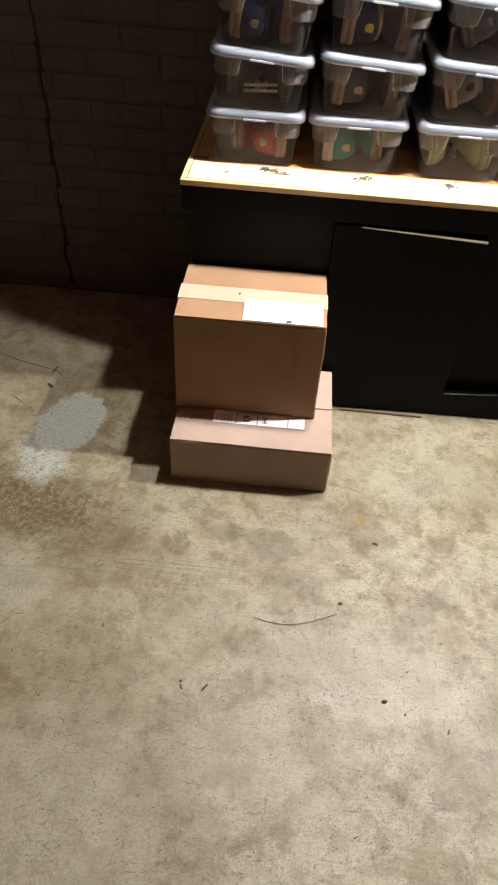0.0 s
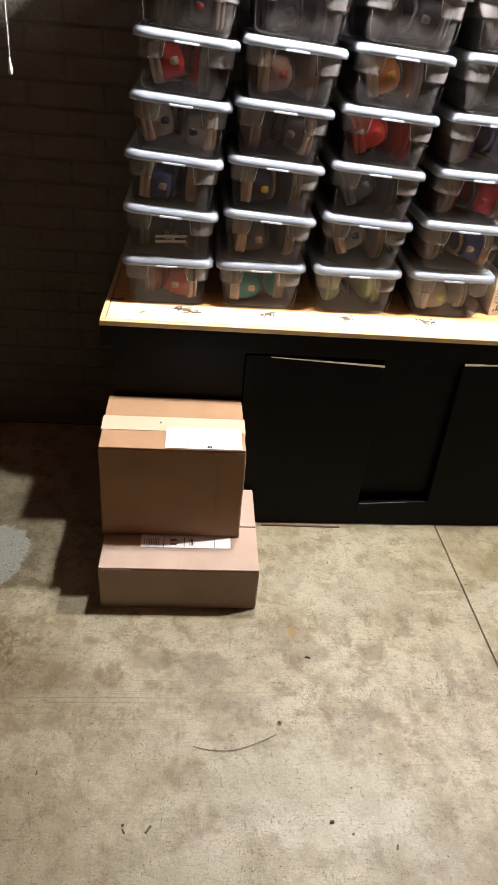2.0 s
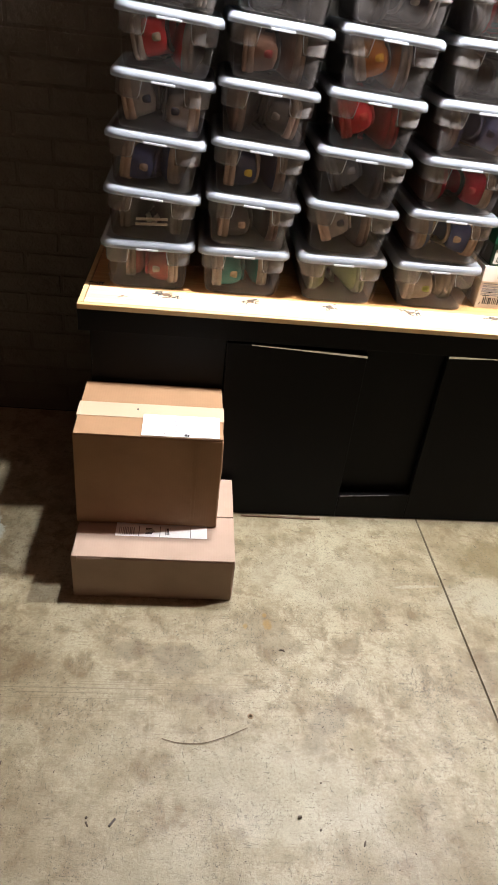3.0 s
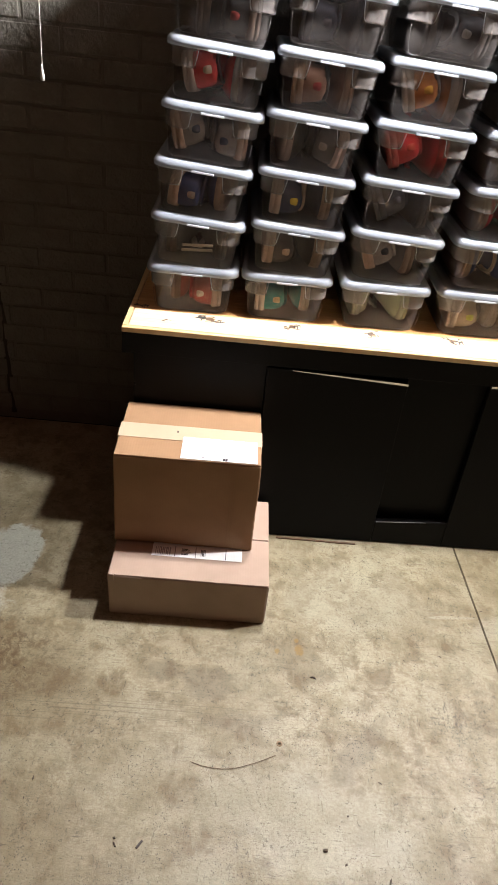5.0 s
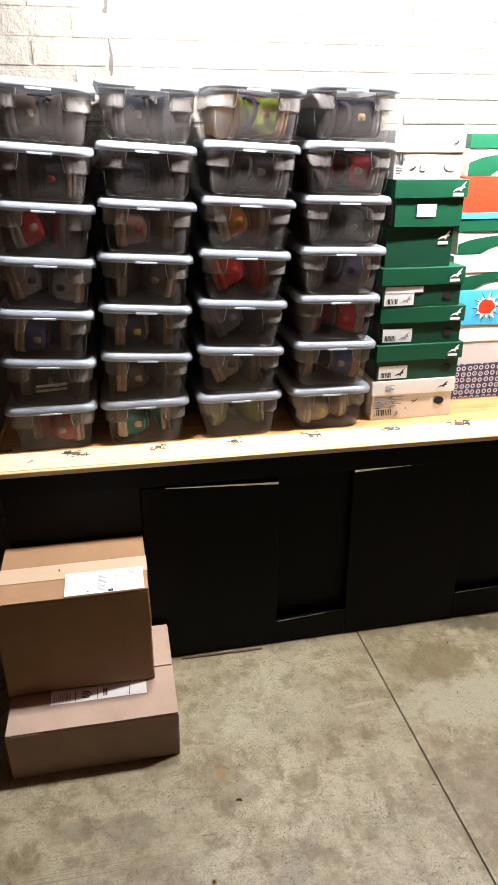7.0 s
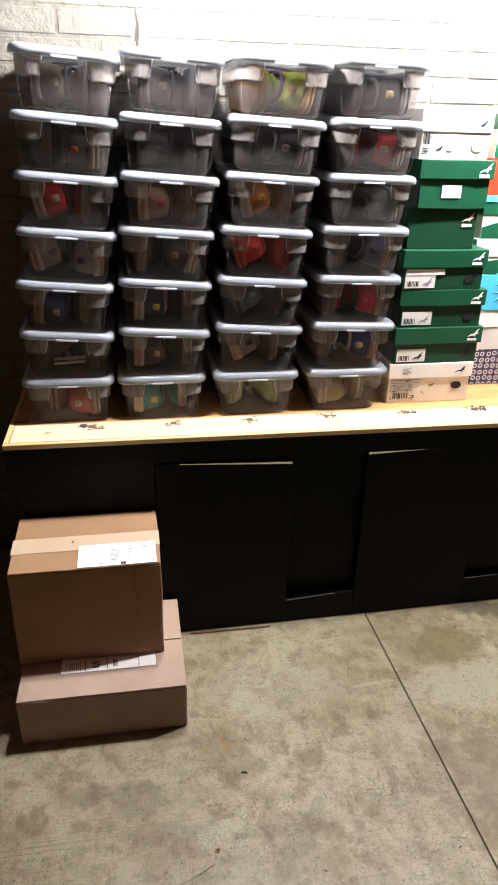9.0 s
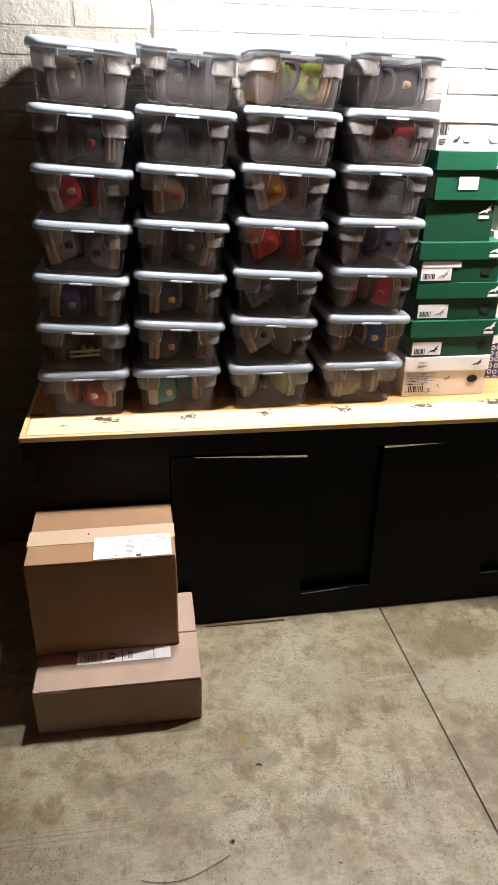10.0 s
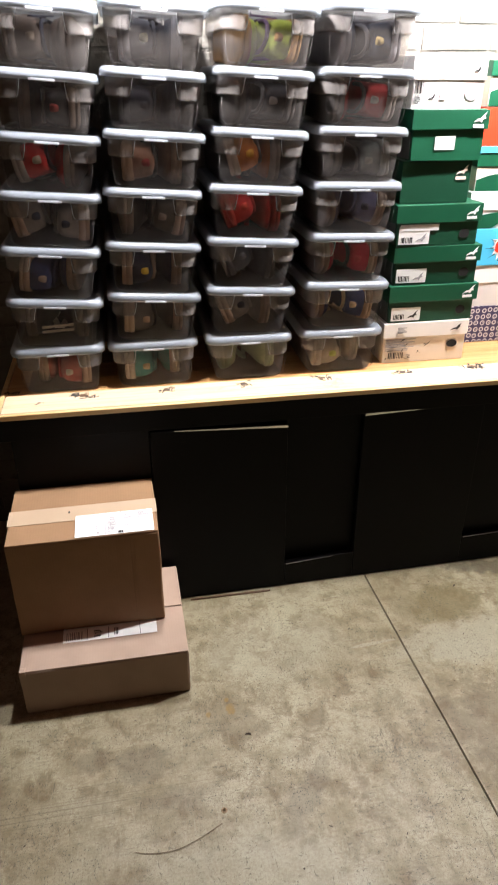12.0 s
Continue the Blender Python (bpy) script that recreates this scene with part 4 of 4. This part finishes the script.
def shoe_box(m, w, d, h, lid_h, body_mat, lid_mat, label, overhang=0.004, seed=0):
    """A card shoe box with a lift-off lid; its front face stands at y = 0."""
    thing = tagged(empty("shoe_box", SET @ m), label, "shoe box", "stacked shoe boxes")
    part("body", cut_box(-w / 2, w / 2, 0, d, 0, h - (0.002 if lid_h else 0), 3, 0.0012, 0.0012, seed), body_mat, thing)
    cover = None
    if lid_h:
        cover = part("lid", cut_box(-w / 2 - overhang, w / 2 + overhang, -overhang, d + overhang, h - lid_h, h, 3, 0.0012, 0.0012, seed + 3), lid_mat, thing)
    return thing, cover


A_X, A_Y = 1.147, 0.163
y = -0.0013
# bottom: cream printed box with a white lid
thing, cover = shoe_box(pose(A_X, A_Y, TOP_Z + 0.001), 0.240, 0.318, 0.116, 0.042, M["cream_card"], M["white_card"], "cream printed shoe box with white lid on the worktop", seed=1)
front_plate(cover, "logo_shape", [(0.07 + px, 0.088 + pz) for px, pz in leap(0.032, 0.02)], -0.0056, M["ink"])
front_bars(cover, -0.085, -0.055, 0.085, 0.105, -0.0054, 5, M["grey_print"], 2, False)
front_bars(thing, -0.105, -0.06, 0.012, 0.03, y, 9, M["ink"], 3)
front_bars(thing, -0.115, -0.02, 0.035, 0.07, y, 8, M["grey_print"], 4, False)
front_plate(thing, "thumb_hole", [(0.082 + 0.016 * math.cos(t * 0.5236), 0.048 + 0.011 * math.sin(t * 0.5236)) for t in range(12)], y, M["hole"])
q = random.Random(77)
for _ in range(26):
    px, pz, a, ln = q.uniform(-0.112, 0.01), q.uniform(0.008, 0.066), q.uniform(-1.4, 1.4), q.uniform(0.008, 0.026)
    dx, dz = ln * math.cos(a) / 2, ln * math.sin(a) / 2
    if abs(px) + abs(dx) < 0.117 and 0.004 < pz - abs(dz) and pz + abs(dz) < 0.072:
        front_plate(thing, "printed_stroke", [(px - dx, pz - dz), (px + dx * 0.3 + 0.001, pz + dz * 0.2 - 0.001), (px + dx, pz + dz), (px + dx * 0.3 - 0.0015, pz + dz * 0.2 + 0.0015)], y, M["ink"], 0.0005)
z = TOP_Z + 0.1175
GREENS = (("green card shoe box with a white size label", 0.1025, 0.045, 0.011, 0.243), ("green card shoe box with a sketched size label", 0.1020, 0.042, 0.011, 0.232), ("green card shoe box with two size labels", 0.1045, 0.045, 0.0, 0.223))
for k, (label, h, lid_h, shift, wide) in enumerate(GREENS):
    e = wide / 2 - 0.114
    thing, cover = shoe_box(pose(A_X + shift - 0.004, A_Y + 0.004 * (k % 2), z, 0, 0, (0.8, -0.6, 0.5)[k]), wide, 0.315, h, lid_h, M["green_shaded"], M["green"], label, 0.006, seed=10 + k)
    front_plate(cover, "logo_shape", [(0.075 + e + px, h - 0.028 + pz) for px, pz in leap(0.034, 0.024)], -0.0076, M["paper"])
    front_plate(cover, "logo_bar", rect(0.076 + e, 0.104 + e, h - 0.038, h - 0.031), -0.0076, M["paper"])
    sticker = front_plate(thing, "size_label", rect(-0.108 - e, -0.024 - e, 0.006, 0.043 + 0.008 * (k == 2)), y, M["paper"], 0.0006, "white size label")
    if k == 2:
        front_plate(thing, "size_label", rect(-0.106 - e, -e, 0.040, 0.056), y - 0.0008, M["paper"], 0.0006, "white size label")
    front_bars(sticker, -0.102 - e, -0.07 - e, 0.01, 0.024, -0.0007, 8, M["ink"], 20 + k)
    front_plate(sticker, "printed_shape", [(-0.062 - e + px, 0.012 + pz) for px, pz in leap(0.03, 0.022)], -0.0007, M["grey_print"] if k else M["ink"])
    front_plate(thing, "thumb_hole", [(0.078 + e + 0.014 * math.cos(t * 0.5236), 0.030 + 0.012 * math.sin(t * 0.5236)) for t in range(12)], y, M["hole"])
    part("side_print", box(-0.1156 - e, -0.1146 - e, 0.01, 0.3, 0.004, h - lid_h - 0.004), M["side_card"], thing)
    z += h + 0.0005
# a box standing upside down
thing, cover = shoe_box(pose(A_X - 0.020, A_Y + 0.012, z, 0, 0, -0.5), 0.183, 0.305, 0.101, 0, M["green_shaded"], M["green_shaded"], "dark green upside-down card shoe box in a stack", seed=31)
front_plate(thing, "logo_shape", [(0.050 + px, 0.068 + pz) for px, pz in leap(0.034, 0.024)], y, M["cream_card"])
front_plate(thing, "logo_bar", rect(0.051, 0.079, 0.056, 0.064), y, M["cream_card"])
z += 0.1015
thing, cover = shoe_box(pose(A_X - 0.006, A_Y + 0.002, z, 0, 0, 0.7), 0.186, 0.315, 0.115, 0.044, M["green"], M["green"], "green card shoe box with a blank white sticker", 0.006, seed=33)
front_plate(cover, "logo_shape", [(0.056 + px, 0.086 + pz) for px, pz in leap(0.034, 0.024)], -0.0076, M["paper"])
front_plate(cover, "logo_bar", rect(0.057, 0.085, 0.075, 0.083), -0.0076, M["paper"])
sticker = front_plate(thing, "sticker", rect(-0.034, 0.018, 0.026, 0.056), y, M["paper"], 0.0006, "blank white sticker")
front_bars(sticker, -0.030, 0.012, 0.032, 0.05, -0.0007, 3, M["grey_card"], 40, False)
part("side_print", box(-0.0947, -0.0937, 0.01, 0.3, 0.004, 0.066), M["side_card"], thing)
z += 0.1155
thing, cover = shoe_box(pose(A_X - 0.020, A_Y + 0.006, z, 0, 0, -0.8), 0.178, 0.31, 0.112, 0.05, M["white_card"], M["white_card"], "white printed shoe box on top of green ones", 0.003, seed=35)
front_plate(cover, "logo_shape", [(0.056 + px, 0.078 + pz) for px, pz in leap(0.02, 0.016)], -0.0046, M["ink"])
front_bars(thing, -0.084, -0.064, 0.012, 0.03, y, 5, M["ink"], 41, False)
front_plate(thing, "logo_shape", [(-0.05 + px, 0.02 + pz) for px, pz in leap(0.02, 0.016)], y, M["ink"])
front_plate(thing, "printed_shape", rect(-0.02, -0.004, 0.02, 0.036), y, M["grey_card"])
front_plate(thing, "thumb_hole", [(0.060 + 0.018 * math.cos(t * 0.5236), 0.034 + 0.016 * math.sin(t * 0.5236)) for t in range(12)], y, M["grey_print"])
front_bars(thing, -0.086, -0.06, 0.034, 0.06, y, 4, M["ink"], 42)

# second stack, set further back
B_X, B_Y, BWID = 1.4965, 0.283, 0.412
L = -BWID / 2


def swoop(parent, z0, z1, y, material):
    """A plain curved band that sweeps over a box front."""
    up = [(L + 0.002 + (BWID - 0.004) * f, z0 + (z1 - z0) * (0.55 + 0.45 * min(1.0, f * 3.2) ** 0.6)) for f in [k / 12 for k in range(13)]]
    low = [(L + 0.07 + (BWID - 0.072) * f, z0 + (z1 - z0) * 0.75 * min(1.0, f * 2.4) ** 0.5) for f in [k / 12 for k in range(13)]]
    return front_plate(parent, "printed_curve", up + low[::-1] + [(L + 0.002, z0)], y, material, 0.0006, "dark green curved print")


z = TOP_Z + 0.001
thing, _ = shoe_box(pose(B_X, B_Y, z), BWID, 0.198, 0.110, 0.0, M["pattern"], M["pattern"], "navy box with an all-over pale ring print", seed=51)
z += 0.1105
thing, _ = shoe_box(pose(B_X + 0.004, B_Y + 0.003, z), BWID - 0.01, 0.195, 0.122, 0.052, M["grey_card"], M["white_card"], "plain pale grey shoe box with a white lid", 0.003, seed=52)
z += 0.1225
thing, _ = shoe_box(pose(B_X - 0.004, B_Y - 0.004, z), BWID, 0.198, 0.102, 0.0, M["blue_card"], M["blue_card"], "light blue shoe box with a red burst print", seed=53)
q = random.Random(5)
star = []
for k in range(22):
    rad = (0.040 if k % 2 else 0.025) * q.uniform(0.8, 1.15)
    star.append((L + 0.118 + rad * math.cos(k * math.pi / 11), 0.052 + rad * math.sin(k * math.pi / 11)))
burst = front_plate(thing, "printed_burst", star, y, M["white_card"], 0.0006, "white torn burst print")
front_plate(burst, "printed_spot", [(L + 0.118 + (0.026 + q.uniform(-0.003, 0.003)) * math.cos(k * 0.4488), 0.053 + (0.022 + q.uniform(-0.003, 0.003)) * math.sin(k * 0.4488)) for k in range(14)], -0.0008, M["red_card"])
for k in range(10):
    a = k * 0.63
    front_plate(burst, "printed_crack", [(L + 0.118 + 0.03 * math.cos(a), 0.052 + 0.03 * math.sin(a)), (L + 0.118 + 0.056 * math.cos(a + 0.06), 0.052 + 0.048 * math.sin(a + 0.06)), (L + 0.118 + 0.03 * math.cos(a + 0.1), 0.052 + 0.03 * math.sin(a + 0.1))], -0.0012, M["ink"], 0.0004)
z += 0.1025
thing, _ = shoe_box(pose(B_X - 0.002, B_Y, z), BWID, 0.198, 0.099, 0.048, M["white_card"], M["white_card"], "white shoe box with a dark green curved print", 0.003, seed=54)
swoop(thing, 0.002, 0.050, y, M["green"])
z += 0.0995
thing, _ = shoe_box(pose(B_X + 0.002, B_Y + 0.002, z), BWID, 0.198, 0.098, 0.034, M["cream_card"], M["green"], "cream shoe box with green lid and curved print", 0.003, seed=55)
swoop(thing, 0.002, 0.055, y, M["green"])
z += 0.0985
thing, _ = shoe_box(pose(B_X, B_Y - 0.002, z), BWID, 0.198, 0.110, 0.0, M["red_card"], M["red_card"], "bright red shoe box with a light blue base strip", seed=56)
front_plate(thing, "base_strip", rect(L + 0.002, -L - 0.002, 0.001, 0.017), y, M["blue_card"])
z += 0.1105
thing, _ = shoe_box(pose(B_X + 0.003, B_Y, z), BWID, 0.198, 0.106, 0.036, M["cream_card"], M["green"], "cream shoe box with green lid on a tall stack", 0.003, seed=57)
swoop(thing, 0.002, 0.062, y, M["green"])

# ---------------------------------------------------------------- lamps and cords
def bulb_lamp(x, y, z, label, glow):
    """A bare bulb in a porcelain ceiling holder on a drop rod."""
    thing = tagged(empty("bulb_lamp", pose(x, y, z)), label, "lamp", "bare bulbs")
    part("bulb", lathe(((0.004, -0.034), (0.018, -0.030), (0.028, -0.016), (0.030, 0.0), (0.026, 0.016), (0.016, 0.034), (0.0135, 0.046)), 24), glow, thing, "glowing bulb", True)
    part("holder", lathe(((0.018, 0.044), (0.024, 0.05), (0.026, 0.085), (0.05, 0.1), (0.055, 0.115)), 24), M["porcelain"], thing, "white porcelain holder", True)
    part("drop_rod", tube(((0, 0, 0.11), (0, 0, 2.155 - z)), 0.008), M["steel"], thing)
    return thing


LAMP = (0.452, 0.09, 1.75)
lamp = bulb_lamp(*LAMP, "bare lit bulb in a porcelain holder over the bench", M["glow"])
# unseen second bulb, inferred from the bright right end; stronger than the first
bulb_lamp(1.42, 0.03, 1.86, "unseen second bare bulb further along the bench", M["glow_far"])

bm = bmesh.new()
for k in range(64):
    bmesh.ops.create_icosphere(bm, subdivisions=1, radius=0.0016, matrix=Matrix.Translation((0.003 + 0.0006 * math.sin(k * 0.3), 0.025, 0.095 - 0.0058 * k)))
bmesh.ops.create_cone(bm, cap_ends=True, segments=8, radius1=0.003, radius2=0.002, depth=0.012, matrix=Matrix.Translation((0.003, 0.025, 0.095 - 0.0058 * 64 - 0.004)))
part("chain_arm", tube(((0.003, 0.0, 0.096), (0.003, 0.025, 0.096)), 0.003), M["steel"], lamp)
part("pull_chain", bm, M["steel"], lamp, "beaded metal pull chain")

cord = tagged(empty("pull_cord", pose(-0.16, 0.03, 1.17)), "thin white pull cord with a small end knob", "cord")
part("string", tube([(0.004 * math.sin(k * 0.5), 0.003 * math.cos(k * 0.4), 0.02 + k * 0.0966) for k in range(11)], 0.0009, 6), M["cord"], cord)
part("end_knob", lathe(((0.001, -0.004), (0.004, -0.002), (0.0048, 0.006), (0.0036, 0.014), (0.002, 0.022), (0.0015, 0.026)), 12), M["cord"], cord, "white end knob", True)

# ---------------------------------------------------------------- litter on the floor
wire_pts = [Vector((0.259, -0.699, 0.002)), Vector((0.293, -0.708, 0.002)), Vector((0.342, -0.709, 0.0025)), Vector((0.391, -0.694, 0.003)), Vector((0.44, -0.671, 0.002))]
path = []
for i in range(4):
    p0, p1, p2, p3 = wire_pts[max(i - 1, 0)], wire_pts[i], wire_pts[i + 1], wire_pts[min(i + 2, 4)]
    for s in range(6):
        t = s / 6
        path.append(0.5 * (2 * p1 + (p2 - p0) * t + (2 * p0 - 5 * p1 + 4 * p2 - p3) * t * t + (3 * p1 - p0 - 3 * p2 + p3) * t ** 3))
tagged(part("wire", tube(path + [wire_pts[4]], 0.0007, 6), M["wire"]), "thin dark curved wire strip on the floor", "wire")
for pts in (((-0.62, 0.155), (-0.545, 0.122), (-0.46, 0.098), (-0.405, 0.085), (-0.37, 0.05)), ((-0.50, -0.045), (-0.47, -0.065), (-0.44, -0.085))):
    part("hairline_crack", tube([(x, y, -0.0002) for x, y in pts], [0.0005] + [0.0012] * (len(pts) - 2) + [0.0005], 6), M["seam"], floor, "dark hairline crack")
anchor = tagged(part("floor_anchor", lathe(((0.003, 0.0003), (0.0034, 0.0012), (0.006, 0.0014), (0.0068, 0.0003)), 16), M["rust"]), "small rusty anchor ring in the floor", "anchor")
anchor.matrix_basis = pose(0.449, -0.642, 0)


def chip(name, x, y, length, width, turn, label, material):
    bm = cut_box(-length / 2, length / 2, -width / 2, width / 2, 0.0, width * 0.8, 1, width * 0.25, width * 0.2, x)
    ob = tagged(part(name, bm, material), label, "debris")
    ob.matrix_basis = pose(x, y, 0.0003, 0, 0, turn)
    return ob


chip("twig", 0.177, -0.871, 0.018, 0.004, 55, "short dark twig lying on the concrete", M["twig"])
chip("crumb", 0.128, -0.862, 0.005, 0.004, 20, "dark crumb lying on the concrete", M["crumb"])
chip("crumb", 0.131, -0.874, 0.01, 0.003, -60, "dark crumb lying on the concrete", M["crumb"])
tagged(part("dead_leaf_bit", tube([(0.531 + 0.008 * math.cos(a * 0.35), -0.469 + 0.006 * math.sin(a * 0.35), 0.002) for a in range(8)], (0.0005, 0.0014, 0.002, 0.0022, 0.002, 0.0018, 0.0012, 0.0005), 6), M["crumb"], None, "", True), "curled dark leaf bit on the floor", "debris")
chip("crumb", 0.745, -1.038, 0.007, 0.005, 30, "dark crumb lying on the concrete", M["crumb"])
chip("crumb", 0.535, -0.86, 0.008, 0.005, 10, "dark crumb lying on the concrete", M["crumb"])
chip("crumb", -0.40, 0.01, 0.02, 0.008, -40, "flake of dark debris by the paint spill", M["crumb"])
chip("twig", -0.41, 0.085, 0.032, 0.004, 80, "short dark twig lying on the concrete", M["twig"])
rng = random.Random(4)
bm = bmesh.new()
for _ in range(420):
    x, y = rng.uniform(-0.8, 1.7), rng.uniform(-1.25, 0.02)
    if -0.01 < x < 0.43 and y > -0.33:
        continue
    s = rng.uniform(0.0005, 0.0015) * (1.6 if rng.random() < 0.06 else 1)
    long = rng.choice((1, 1, 1.6, 3.5))
    a = rng.uniform(0, math.pi)
    m = Matrix.Translation((x, y, s * 0.3)) @ Matrix.Rotation(a, 4, "Z") @ Matrix.Diagonal((s * long, s, s * 0.6, 1))
    bmesh.ops.create_icosphere(bm, subdivisions=1, radius=1, matrix=m)
tagged(part("floor_grit", bm, M["crumb"]), "scattered dark grit on the concrete floor", "grit", kind="stuff")

# ---------------------------------------------------------------- bricks of the wall
COURSE, MODULE, GAP = 0.0664, 0.208, 0.0093
CRACKS = ((-0.490, 0.012), (0.368, 0.006))


def brick_mesh(length, seed, paint):
    h = COURSE - GAP
    bm = box(-length / 2, length / 2, -0.0005, 0.02, 0, h, 0.002, 1)
    for v in bm.verts:
        if v.co.y < 0.01:
            v.co += 0.0014 * noise.noise_vector(v.co * 22 + Vector((seed * 3.1, seed, 0)))
    me = bpy.data.meshes.new("brick")
    bm.to_mesh(me)
    bm.free()
    me.materials.append(M[paint])
    return me


FULL = {paint: [brick_mesh(MODULE - GAP, k, paint) for k in range(7)] for paint in ("brick", "brick_lit")}
rng = random.Random(8)
rest = bmesh.new()
made = 0
for row in range(1, 33):
    z = 1.697 - 26 * COURSE + row * COURSE + GAP / 2
    if z < 0 or z > 2.1:
        continue
    start = 0.064 + (0.102 if (row - 25) % 2 else 0.0) - 15 * MODULE
    for k in range(34):
        a, b = start + k * MODULE + GAP / 2, start + (k + 1) * MODULE - GAP / 2
        spans = [(a, b)]
        for cx, cw in CRACKS:
            out = []
            wide = cx + 0.006 * math.sin(row * 2.3)
            for s0, s1 in spans:
                if s0 < wide < s1:
                    out += [(s0, wide - cw / 2), (wide + cw / 2, s1)]
                else:
                    out.append((s0, s1))
            spans = out
        for s0, s1 in spans:
            if s1 - s0 < 0.012 or s0 < -3 or s1 > 4:
                continue
            seen = (-1.1 < s0 < 0.15) or (0.15 <= s0 < 1.75 and z > 1.36)
            if seen and made < 330:
                full = abs(s1 - s0 - (MODULE - GAP)) < 0.002
                # right of the seam the bricks take the lit copy of the colour
                paint = "brick" if s0 + s1 < 2 * SEAM_X else "brick_lit"
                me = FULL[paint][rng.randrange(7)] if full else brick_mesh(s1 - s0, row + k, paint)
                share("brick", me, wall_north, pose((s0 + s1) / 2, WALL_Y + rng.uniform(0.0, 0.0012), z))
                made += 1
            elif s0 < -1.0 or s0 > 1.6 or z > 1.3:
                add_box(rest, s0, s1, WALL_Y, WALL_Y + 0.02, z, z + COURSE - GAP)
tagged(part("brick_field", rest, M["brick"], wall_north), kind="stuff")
for cx, cw in CRACKS:
    pts = [(cx - cw * 0.6, 0.02)]
    zs = [0.02 + 0.0322 * k for k in range(66)]
    left = [(cx - cw * 0.7 + 0.004 * math.sin(v * 40) + 0.002 * math.sin(v * 170), v) for v in zs]
    right = [(cx + cw * 0.7 + 0.004 * math.sin(v * 36 + 1) + 0.002 * math.sin(v * 150), v) for v in zs]
    front_plate(wall_north, "crack", left + right[::-1], WALL_Y + 0.0042, M["seam"], 0.0008, "dark cracked joint")
